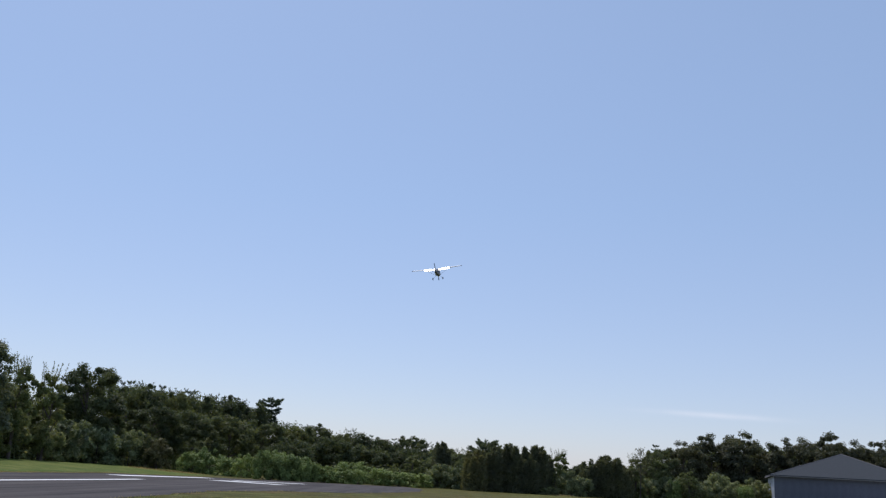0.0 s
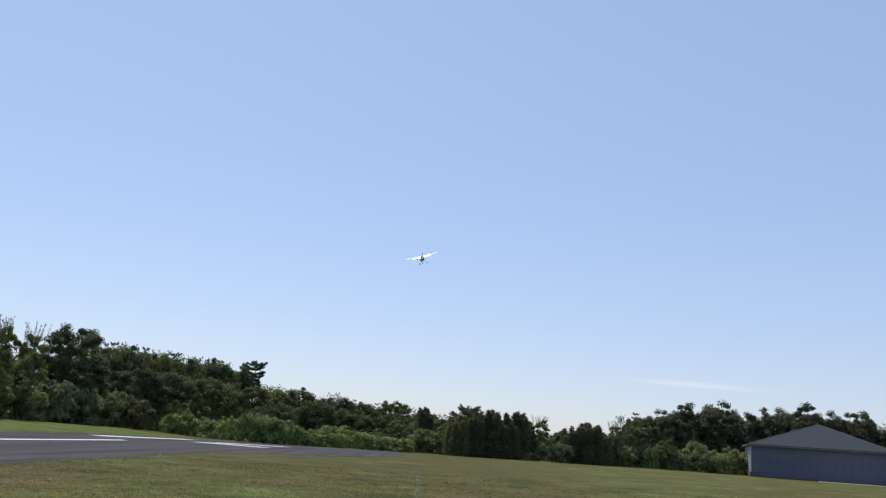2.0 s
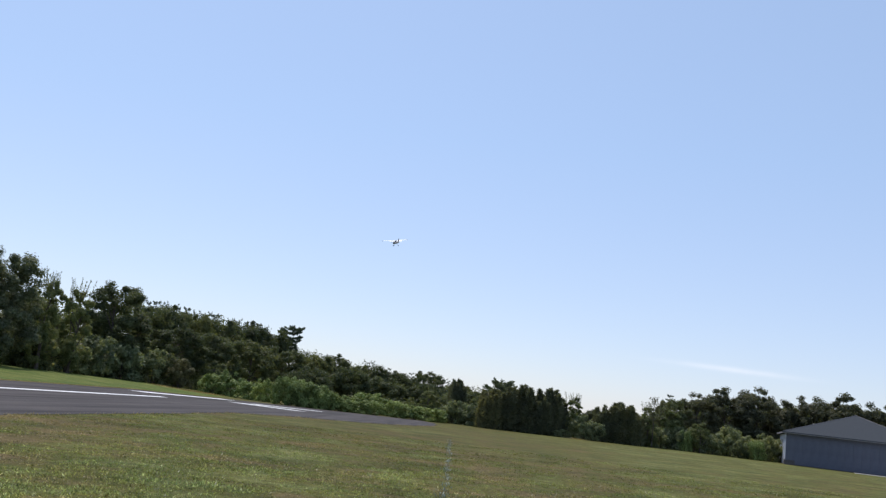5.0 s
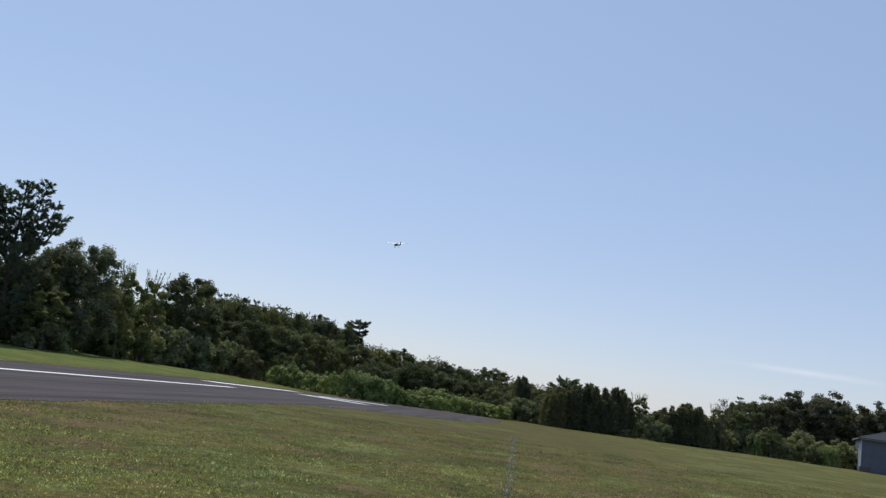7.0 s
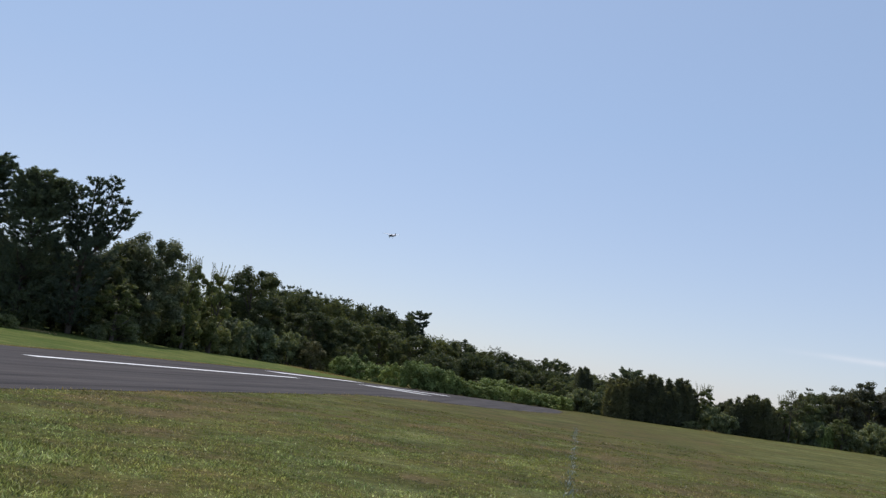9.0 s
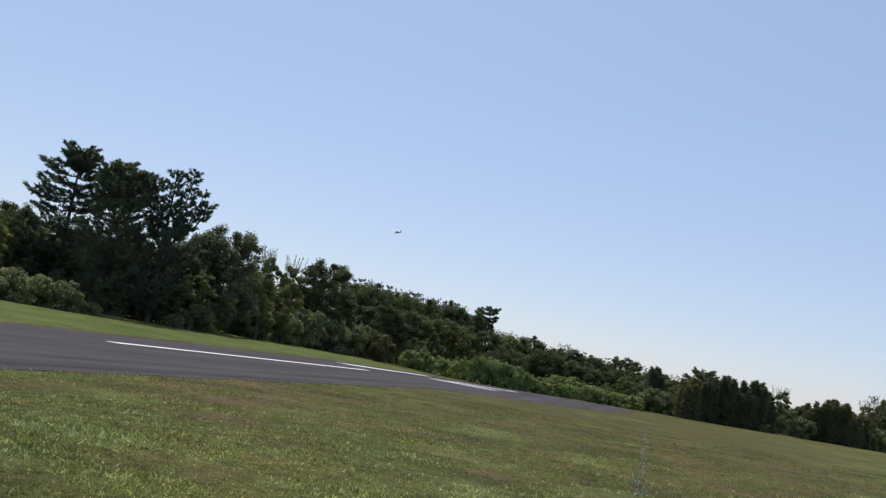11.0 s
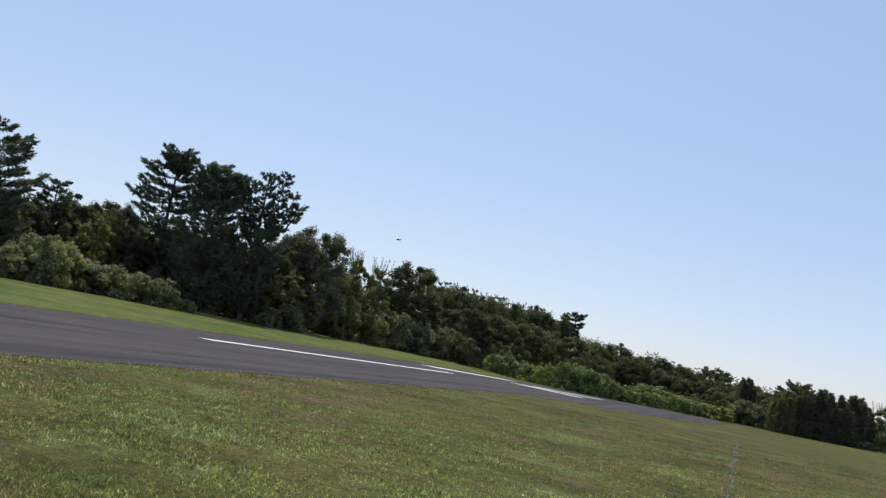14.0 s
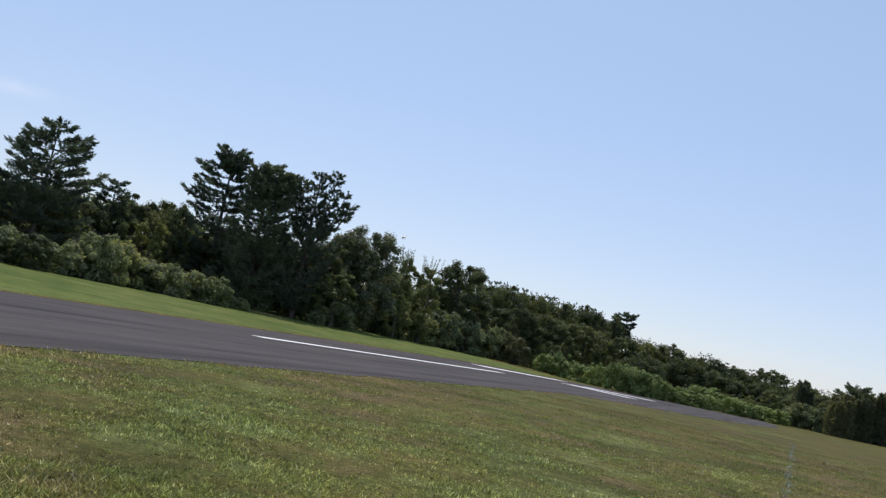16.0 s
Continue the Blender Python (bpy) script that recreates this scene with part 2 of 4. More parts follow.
BROWN_LEAF = foliage("russet_leaves", (0.077, 0.081, 0.048), (0.115, 0.119, 0.068), (0.165, 0.169, 0.1), 0.25)
GRASS_BLADE = blade_material()
STRAW = foliage("dry_straw", (0.22, 0.18, 0.09), (0.32, 0.26, 0.14), (0.42, 0.36, 0.22), 0.3)
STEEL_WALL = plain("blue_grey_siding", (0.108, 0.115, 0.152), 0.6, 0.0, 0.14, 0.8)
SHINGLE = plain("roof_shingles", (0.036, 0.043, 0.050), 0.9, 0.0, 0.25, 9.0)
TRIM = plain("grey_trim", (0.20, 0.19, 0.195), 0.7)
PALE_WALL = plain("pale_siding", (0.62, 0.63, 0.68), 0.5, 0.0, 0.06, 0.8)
FOUNDATION = plain("dark_plinth", (0.10, 0.09, 0.09), 0.9)
CONCRETE = plain("concrete", (0.55, 0.53, 0.50), 0.9, 0.0, 0.15, 2.0)
WHITE_SKIN = plain("white_aircraft_paint", (0.90, 0.90, 0.90), 0.36, 0.0, 0.03, 3.0, 0.5)
FLAP_SKIN = plain("polished_white_flap", (0.92, 0.92, 0.92), 0.40, 0.35, 0.03, 3.0, 0.6)
DARK_SKIN = plain("dark_aircraft_paint", (0.035, 0.04, 0.06), 0.4, 0.0, 0.08)
RUBBER = plain("rubber", (0.03, 0.03, 0.03), 0.8)
STRUT_METAL = plain("strut_metal", (0.5, 0.5, 0.5), 0.4, 0.3)
GLASS_DARK = plain("tinted_canopy", (0.03, 0.035, 0.04), 0.08)


# ---- mesh helpers ----
def linked(name, mesh, mat, parent, label=""):
    mesh.materials.append(mat)
    ob = new(name, mesh)
    ob.parent = parent
    if label:
        ob["label"] = label
    return ob


def part(name, bm, mat, parent, label="", smooth_faces=False):
    mesh = bpy.data.meshes.new(name)
    bm.to_mesh(mesh)
    bm.free()
    if smooth_faces:
        mesh.polygons.foreach_set("use_smooth", [True] * len(mesh.polygons))
    return linked(name, mesh, mat, parent, label)


def quads_mesh(name, corners):
    """A mesh of loose quads from an array (n, 4, 3)."""
    n = len(corners)
    mesh = bpy.data.meshes.new(name)
    mesh.vertices.add(4 * n)
    mesh.vertices.foreach_set("co", np.ascontiguousarray(corners, dtype=np.float32).ravel())
    mesh.loops.add(4 * n)
    mesh.loops.foreach_set("vertex_index", np.arange(4 * n, dtype=np.int32))
    mesh.polygons.add(n)
    mesh.polygons.foreach_set("loop_start", np.arange(0, 4 * n, 4, dtype=np.int32))
    mesh.update(calc_edges=True)
    return mesh


def box(bm, x0, x1, y0, y1, z0, z1):
    v = [bm.verts.new((x, y, z)) for z in (z0, z1) for x, y in ((x0, y0), (x1, y0), (x1, y1), (x0, y1))]
    for f in ((3, 2, 1, 0), (4, 5, 6, 7), (0, 1, 5, 4), (1, 2, 6, 5), (2, 3, 7, 6), (3, 0, 4, 7)):
        bm.faces.new([v[i] for i in f])


def tube(bm, points, radii, sides=6):
    """A tapered round branch through points, closed at both ends."""
    rings = []
    for i, (p, r) in enumerate(zip(points, radii)):
        a, b = points[max(i - 1, 0)], points[min(i + 1, len(points) - 1)]
        along = (Vector(b) - Vector(a)).normalized()
        u = along.orthogonal().normalized()
        w = along.cross(u)
        rings.append([bm.verts.new(Vector(p) + float(r) * (math.cos(k * math.tau / sides) * u + math.sin(k * math.tau / sides) * w)) for k in range(sides)])
    for r0, r1 in zip(rings, rings[1:]):
        for k in range(sides):
            bm.faces.new((r0[k], r0[(k + 1) % sides], r1[(k + 1) % sides], r1[k]))
    bm.faces.new(rings[0][::-1])
    bm.faces.new(rings[-1])


def loft(bm, rings):
    rows = [[bm.verts.new(p) for p in r] for r in rings]
    n = len(rows[0])
    for r0, r1 in zip(rows, rows[1:]):
        for k in range(n):
            bm.faces.new((r0[k], r0[(k + 1) % n], r1[(k + 1) % n], r1[k]))
    bm.faces.new(rows[0][::-1])
    bm.faces.new(rows[-1])
    bmesh.ops.recalc_face_normals(bm, faces=bm.faces[:])


def unit(v):
    return v / np.maximum(np.linalg.norm(v, axis=1, keepdims=True), 1e-6)


def tris_mesh(name, corners):
    """A mesh of loose triangles from an array (n, 3, 3)."""
    n = len(corners)
    mesh = bpy.data.meshes.new(name)
    mesh.vertices.add(3 * n)
    mesh.vertices.foreach_set("co", np.ascontiguousarray(corners, dtype=np.float32).ravel())
    mesh.loops.add(3 * n)
    mesh.loops.foreach_set("vertex_index", np.arange(3 * n, dtype=np.int32))
    mesh.polygons.add(n)
    mesh.polygons.foreach_set("loop_start", np.arange(0, 3 * n, 3, dtype=np.int32))
    mesh.update(calc_edges=True)
    return mesh


def leaf_tris(rng, at, normal, long, wide):
    """Pointed leaves at the places given, facing about along normal."""
    n = len(at)
    normal = unit(normal)
    u = unit(np.cross(normal, rng.normal(size=(n, 3))))
    w = np.cross(normal, u)
    a, b = long.reshape(-1, 1) * 0.5, wide.reshape(-1, 1) * 0.5
    return np.stack([at - u * a * 0.7 - w * b, at - u * a * 0.7 + w * b, at + u * a * 1.3], axis=1)


def needle_tris(rng, at, along, long, wide):
    """Slim needle bundles at the places given, pointing along their direction."""
    along = unit(along)
    w = unit(np.cross(along, rng.normal(size=(len(at), 3))))
    a, b = long.reshape(-1, 1), wide.reshape(-1, 1) * 0.5
    return np.stack([at - w * b, at + w * b, at + along * a], axis=1)


def clump_leaves(rng, centres, radii, per, size, flat=0.8, spread=0.45, lift=0.5):
    """Leaves in uneven clumps; those on a clump's skin face outward and up."""
    centres, radii = np.asarray(centres), np.asarray(radii)
    c, r = np.repeat(centres, per, axis=0), np.repeat(radii, per)
    n = len(c)
    d = unit(rng.normal(size=(n, 3)))
    rad = r * (1.06 - 0.75 * rng.random(n) ** 1.5)
    p = c + d * rad[:, None] * np.array([1, 1, flat]) + rng.normal(size=(n, 3)) * 0.10 * r[:, None]
    nrm = d + spread * rng.normal(size=(n, 3)) + np.array([0, 0, lift])
    s = size * (0.55 + 0.9 * rng.random(n))
    return leaf_tris(rng, p, nrm, s, s * 0.66)


# ---- the ground ----
def smooth01(u):
    u = max(0.0, min(1.0, u))
    return u * u * (3 - 2 * u)


def height(x, y):
    """The field is level; past the runway it rises a little towards the wood."""
    return 0.75 * smooth01((-x - 28) / 40) + 0.30 * smooth01((y - 72) / 24) * smooth01((-x - 32) / 14)


def build_ground():
    bm = bmesh.new()
    steps = [-4500, -2000, -900, -500, -300, -200, -140, -110]
    xs = steps + list(range(-100, 101, 3)) + [-s for s in steps[::-1]]
    ys = steps + list(range(-100, 201, 4)) + [260, 350, 500, 900, 2000, 4500]
    grid = [[bm.verts.new((x, y, height(x, y) + (0.012 * noise.noise((x * 0.13, y * 0.13, 0)) if -11 < x < 90 and abs(y) < 150 else 0.0)))
             for x in xs] for y in ys]
    for r0, r1 in zip(grid, grid[1:]):
        for k in range(len(xs) - 1):
            bm.faces.new((r0[k], r0[k + 1], r1[k + 1], r1[k]))
    ob = part("ground", bm, GROUND, None, smooth_faces=True)
    tagged(ob, "mown grass field with green and straw-brown patches", "ground", kind="structure")


def runway_edges(y):
    left = np.interp(y, [-150, 10, 27, 40, 60, 92, 99, 104, 108, 112, 115], [-30.6, -31.0, -31.6, -32.8, -34.4, -34.2, -31.0, -26.0, -20.5, -12.0, -6.0])
    right = np.interp(y, [-150, 12, 55, 63, 70, 80, 90, 100, 108, 115], [-13.4, -13.6, -14.2, -12.0, -7.2, -4.4, -2.6, -2.6, -3.2, -5.0])
    return left + 0.22 * noise.noise((y * 0.6, 3.1, 0)), right + 0.28 * noise.noise((y * 0.7, 9.7, 0))


def build_runway():
    bm = bmesh.new()
    rows = []
    for y in np.arange(-150, 115.1, 0.75):
        a, b = runway_edges(y)
        xs = [a - 0.02, *np.linspace(a, b, 14), b + 0.02]
        rows.append([bm.verts.new((x, y, height(x, y) + (-0.12 if k in (0, 15) else 0.012))) for k, x in enumerate(xs)])
    for r0, r1 in zip(rows, rows[1:]):
        for k in range(15):
            bm.faces.new((r0[k], r0[k + 1], r1[k + 1], r1[k]))
    ob = part("runway", bm, ASPHALT, None)
    tagged(ob, "worn grey asphalt runway with a widened end", "runway", kind="structure")
    return ob


def paint_bar(runway, name, x0, y0, x1, y1, w0, w1, label):
    bm = bmesh.new()
    along = Vector((x1 - x0, y1 - y0, 0)).normalized()
    side = Vector((-along.y, along.x, 0))
    rows = []
    n = 16
    for i in range(n + 1):
        t = i / n
        p = Vector((x0 + (x1 - x0) * t, y0 + (y1 - y0) * t, 0))
        w = (w0 + (w1 - w0) * t) / 2 + 0.04 * noise.noise((t * 9, x0, y0))
        rows.append([bm.verts.new((q.x, q.y, height(q.x, q.y) + 0.02)) for q in (p - side * w, p, p + side * w)])
    for r0, r1 in zip(rows, rows[1:]):
        for k in range(2):
            bm.faces.new((r0[k], r0[k + 1], r1[k + 1], r1[k]))
    bmesh.ops.recalc_face_normals(bm, faces=bm.faces[:])
    part(name, bm, PAINT, runway, label)


build_ground()
runway = build_runway()
paint_bar(runway, "centre_line", -26.4, 38.4, -25.4, 75.2, 0.8, 0.8, "long white painted centre line dash")
paint_bar(runway, "threshold_mark", -31.4, 85.0, -26.3, 99.6, 2.2, 2.0, "white painted runway end mark")
paint_bar(runway, "arrow_mark", -22.6, 88.4, -15.2, 84.4, 2.4, 1.6, "white painted arrow stroke")
paint_bar(runway, "arrow_mark", -21.6, 91.6, -15.0, 95.6, 2.4, 1.8, "white painted arrow stroke")


# ---- trees ----
def empty(name):
    ob = new(name)
    ob.empty_display_size = 0.5
    return ob


def oak(seed, h, w, per=150, lobes=24, leaf=0.30, mat=OAK_LEAF, bare=0.03, shoots=0):
    """A broadleaf tree, h high and w wide: trunk with limbs, crown of lobes that break up into small leaf clumps."""
    rng = np.random.default_rng(seed)
    ob = empty("broadleaf_tree")
    bm = bmesh.new()
    top = h * 0.72
    lean = rng.normal(size=2) * 0.03 * h
    tube(bm, [(0, 0, -0.3), (lean[0] * 0.3, lean[1] * 0.3, h * 0.3), (lean[0], lean[1], top)], [0.024 * h, 0.017 * h, 0.005 * h], 8)
    centres, radii = [], []
    lowest, middle = h * bare, h * (bare + 1) / 2
    for k in range(lobes):
        a = k * 2.39996 + rng.normal() * 0.35
        z = min(0.97, max(-0.95, 1 - 2 * (k + 0.5) / lobes + rng.normal() * 0.10))
        ring = (1 - abs(z) ** (2.2 if z > 0 else 7.0)) ** 0.5
        size = w * (0.11 + 0.06 * rng.random())
        size *= 1.5 if z > 0.8 else 1.0
        out = (0.5 * w - size) * (0.86 + 0.2 * rng.random())
        lobe = np.array([math.cos(a) * ring * out, math.sin(a) * ring * out, middle + z * ((h - lowest) / 2 - size * 0.8)])
        if k % 3 == 0:
            z0 = min(top * 0.9, max(0.18 * h, lobe[2] - 0.28 * h))
            tube(bm, [(lean[0] * z0 / top, lean[1] * z0 / top, z0), tuple((np.array([0, 0, z0]) + lobe) / 2 + rng.normal(size=3) * 0.02 * h), tuple(lobe)],
                 [0.009 * h, 0.006 * h, 0.002 * h], 5)
        for _ in range(5):
            d = rng.normal(size=3)
            d /= np.linalg.norm(d)
            centres.append(lobe + d * size * np.array([1.0, 1.0, 0.8]) * (0.45 + 0.5 * rng.random()))
            radii.append(w * (0.050 + 0.050 * rng.random() ** 1.5))
    for k in range(16):                      # the leafy inside of the crown
        a, r, z = rng.random() * math.tau, 0.24 * w * math.sqrt(rng.random()), rng.uniform(-0.8, 0.72)
        centres.append(np.array([math.cos(a) * r, math.sin(a) * r, middle + z * (h - lowest) / 2]))
        radii.append(0.12 * w)
    q = [clump_leaves(rng, centres, radii, per, leaf)]
    for _ in range(shoots):                  # thin leafy shoots that stand out of the top
        a, r = rng.random() * math.tau, rng.random() * 0.34 * w
        p0 = np.array([math.cos(a) * r, math.sin(a) * r, h * 0.86])
        p1 = p0 + np.array([math.cos(a) * 0.3 + rng.normal() * 0.25, math.sin(a) * 0.3 + rng.normal() * 0.25, h * (0.12 + 0.14 * rng.random())])
        tube(bm, [tuple(p0), tuple(p1)], [0.035, 0.012], 4)
        t = rng.random((34, 1))
        q.append(leaf_tris(rng, p0 + (p1 - p0) * t + rng.normal(size=(34, 3)) * 0.16 * (1.2 - t), rng.normal(size=(34, 3)), np.full(34, leaf * 0.8), np.full(34, leaf * 0.5)))
    part("trunk", bm, BARK, ob)
    linked("crown", tris_mesh("crown", np.concatenate(q)), mat, ob)
    return ob


def pine(seed, h, profile, whorl=1.0, dense=1.0, rise=0.22, toward=0.0, stems=(), bare=0.0, arms=5, needle=0.36, lift=0.22):
    """A white pine: trunk, whorls of branches that sag and turn up at the tip, needle plumes on their outer parts.
    profile: (height share, reach in metres on the long side, on the short side); toward: the long side's direction.
    stems: further leaders, (height share where they fork, x, y, height share of their top, reach share)."""
    rng = np.random.default_rng(seed)
    ob = empty("pine_tree")
    bm = bmesh.new()
    zs, longs, shorts = zip(*profile)
    roots, ways, lengths = [], [], []
    lines = [(np.array([0.0, 0.0, -0.3]), np.array([rng.normal() * 0.15, rng.normal() * 0.15, h]), 0.02 * h, 1.0)]
    for fork, x, y, up, share in stems:
        lines.append((np.array([0.0, 0.0, h * fork]), np.array([x, y, h * up]), 0.009 * h, share))
    for p0, p1, r0, share in lines:
        bow = (p1 - p0) * np.array([0.66, 0.66, 0.5]) + p0
        tube(bm, [tuple(p0), tuple(bow), tuple(p1)], [r0, r0 * 0.6, r0 * 0.12], 8)
        z = max(zs[0] * h, p0[2] + 0.25 * (p1[2] - p0[2]) if share < 1 else 0.0)
        while z < p1[2] - 0.1:
            t0 = (z - p0[2]) / (p1[2] - p0[2])
            root = (p0 + (bow - p0) * t0 * 2) if t0 < 0.5 else (bow + (p1 - bow) * (t0 - 0.5) * 2)
            zz = z / h if share == 1 else 1 - (p1[2] - z) / h
            a0 = rng.random() * math.tau
            for k in range(arms):
                if rng.random() < 0.12:
                    continue
                a = a0 + k * math.tau / arms + rng.normal() * 0.3
                side = 0.5 + 0.5 * math.cos(a - radians(toward))
                full = np.interp(zz, zs, longs) * side + np.interp(zz, zs, shorts) * (1 - side)
                out = share * full * (0.58 + 0.42 * rng.random()) + 0.1
                flat = np.array([math.cos(a), math.sin(a), 0.0])
                up = rise + lift * max(0.0, zz - 0.72) / 0.28 + 0.07 * rng.normal()
                line = [root + flat * out * t + np.array([0, 0, out * (up * t - 0.10 * math.sin(math.pi * t) + 0.10 * t ** 3)]) for t in (0.0, 0.35, 0.7, 1.0)]
                tube(bm, [tuple(p) for p in line], [0.035 + 0.012 * out, 0.025 + 0.008 * out, 0.02 + 0.004 * out, 0.01], 4)
                n = max(5, int(out * 7.5 * dense))
                t = bare + (1.0 - bare) * (0.16 + 0.86 * rng.random(n) ** 0.75)
                off = rng.normal(size=n) * 0.20 * out * (1.15 - 0.75 * t)
                across = np.array([-flat[1], flat[0], 0.0])
                pos = root + flat * (out * t)[:, None] + across * off[:, None]
                pos[:, 2] += out * (up * t - 0.10 * np.sin(math.pi * t) + 0.10 * t ** 3) + 0.05 * rng.normal(size=n)
                way = flat * 0.75 + across * (np.sign(off) * 0.45)[:, None] + np.array([0, 0, 0.34]) + rng.normal(size=(n, 3)) * 0.22
                roots.append(pos)
                ways.append(unit(way))
                lengths.append(np.full(n, 0.28 + 0.04 * out))
            z += whorl * (0.75 + 0.5 * rng.random())
    pos, way, long = np.concatenate(roots), np.concatenate(ways), np.concatenate(lengths)
    m = 15
    pos, way, long = np.repeat(pos, m, axis=0), np.repeat(way, m, axis=0), np.repeat(long, m)
    n = len(pos)
    at = pos + way * (long * rng.random(n))[:, None] + rng.normal(size=(n, 3)) * 0.05
    q = needle_tris(rng, at, way + rng.normal(size=(n, 3)) * 0.40, needle * (0.6 + 0.6 * rng.random(n)), 0.08 + 0.05 * rng.random(n))
    part("trunk", bm, BARK, ob)
    linked("crown", tris_mesh("crown", q), PINE_LEAF, ob)
    return ob


def cedar(seed, h, w):
    """A dark columnar cedar with several feathery leaders, leafy to the ground."""
    rng = np.random.default_rng(seed)
    ob = empty("cedar_tree")
    bm = bmesh.new()
    tube(bm, [(0, 0, -0.2), (0, 0, h * 0.5), (0, 0, h * 0.96)], [0.12, 0.08, 0.02], 6)
    n, count = 8000, 11
    leaders = [(0.0, 0.0, 1.0)] + [(0.42 * w * math.sqrt(rng.random()) * math.cos(k * 2.4 + seed), 0.42 * w * math.sqrt(rng.random()) * math.sin(k * 2.4 + seed), 0.66 + 0.32 * rng.random())
                                   for k in range(count - 1)]
    lead = np.array(leaders)[rng.integers(0, count, n)]
    z = rng.random(n) ** 0.8
    a = rng.random(n) * math.tau
    lump = np.array([1 + 0.5 * noise.noise((math.cos(x) * 1.9 + seed + y0, math.sin(x) * 1.9, y * h * 0.9)) for x, y, y0 in zip(a, z, lead[:, 0] * 3)])
    r = 0.19 * w * lump * np.minimum(1.0, (1 - z) ** 0.6 * 1.35) * (1.08 - 0.6 * rng.random(n) ** 1.5)
    p = np.stack([lead[:, 0] + np.cos(a) * r, lead[:, 1] + np.sin(a) * r, z * h * lead[:, 2]], axis=1)
    up = np.stack([np.cos(a) * 0.6, np.sin(a) * 0.6, np.ones(n)], axis=1) + 0.45 * rng.normal(size=(n, 3))
    part("trunk", bm, BARK, ob)
    linked("crown", tris_mesh("crown", needle_tris(rng, p, up, 0.20 + 0.24 * rng.random(n), 0.10 + 0.08 * rng.random(n))), CEDAR_LEAF, ob)
    return ob


def shrub(seed, h, w, mat, leaf=0.21, clumps=46, per=125, name="shrub", square=2.0, uneven=0.36):
    """A bush of several stems, leafy to the ground; a higher square gives it a flatter top and steeper sides."""
    rng = np.random.default_rng(seed)
    ob = empty(name)
    bm = bmesh.new()
    centres, radii = [], []
    for k in range(clumps):
        a = k * 2.39996 + rng.normal() * 0.3
        rad = w * (0.055 + 0.09 * rng.random() ** 1.4)
        r = math.sqrt((k + 0.5) / clumps) * (0.5 * w - 0.6 * rad)
        cap = h * max(0.12, 1 - (r / (0.52 * w)) ** square) ** 0.5 * (1.08 - uneven * rng.random())
        c = np.array([math.cos(a) * r, math.sin(a) * r, max(rad * 0.55, cap - rad * 0.85)])
        if k % 3 == 0 or (square > 3 and k % 2 == 0):
            c[2] = max(rad * 0.5, c[2] * rng.uniform(0.08, 0.7))
        centres.append(c)
        radii.append(rad)
        if k % 6 == 0:
            tube(bm, [(c[0] * 0.1, c[1] * 0.1, -0.1), (c[0] * 0.5, c[1] * 0.5, c[2] * 0.6), tuple(c)], [0.05, 0.035, 0.012], 5)
    part("stem", bm, BARK, ob)
    linked("foliage", tris_mesh("foliage", clump_leaves(rng, centres, radii, per, leaf, 0.9, 0.5, 0.55)), mat, ob)
    return ob


def sapling(seed, h):
    """A thin young tree with a few bare-looking branches and sparse reddish leaves."""
    rng = np.random.default_rng(seed)
    ob = empty("sapling")
    bm = bmesh.new()
    tube(bm, [(0, 0, -0.2), (0.1, 0, h * 0.5), (0.0, 0.1, h * 0.95)], [0.06, 0.045, 0.012], 6)
    q = []
    for k in range(22):
        z = h * (0.45 + 0.5 * rng.random())
        a = k * 2.39996
        out = 0.22 * h * (1.15 - z / h) * (1.0 + rng.random())
        p0 = np.array([0.05, 0.05, z])
        p1 = p0 + np.array([math.cos(a) * out, math.sin(a) * out, out * (0.6 + 0.5 * rng.random())])
        tube(bm, [tuple(p0), tuple(p1)], [0.022, 0.008], 4)
        t = 0.35 + 0.7 * rng.random((26, 1))
        q.append(leaf_tris(rng, p0 + (p1 - p0) * t + rng.normal(size=(26, 3)) * 0.12, rng.normal(size=(26, 3)), np.full(26, 0.17), np.full(26, 0.11)))
    part("trunk", bm, BARK, ob)
    linked("crown", tris_mesh("crown", np.concatenate(q)), BROWN_LEAF, ob)
    return ob


class Kind:
    """A few models of one kind of plant; each planting takes the next one, scaled and turned."""

    def __init__(self, label, category, group, models):
        self.models = [tagged(ob, label, category, group) for ob in [m[0] for m in models]]
        self.sizes = [(m[1], m[2]) for m in models]
        self.used = [False] * len(models)
        self.count = 0

    def plant(self, x, y, h, w, turn=None, label=""):
        i = self.count % len(self.models)
        self.count += 1
        ob = self.models[i]
        if self.used[i]:
            ob = copy_thing(ob, Matrix())
        self.used[i] = True
        h0, w0 = self.sizes[i]
        turn = (self.count * 67.0) % 360 if turn is None else turn
        ob.matrix_basis = pose(x, y, height(x, y) - 0.03, 0, 0, turn) @ Matrix.Diagonal((w / w0, w / w0, h / h0, 1))
        if label:
            ob["label"] = label
        return ob


def polar(az, dist):
    return dist * math.sin(radians(az)), dist * math.cos(radians(az))


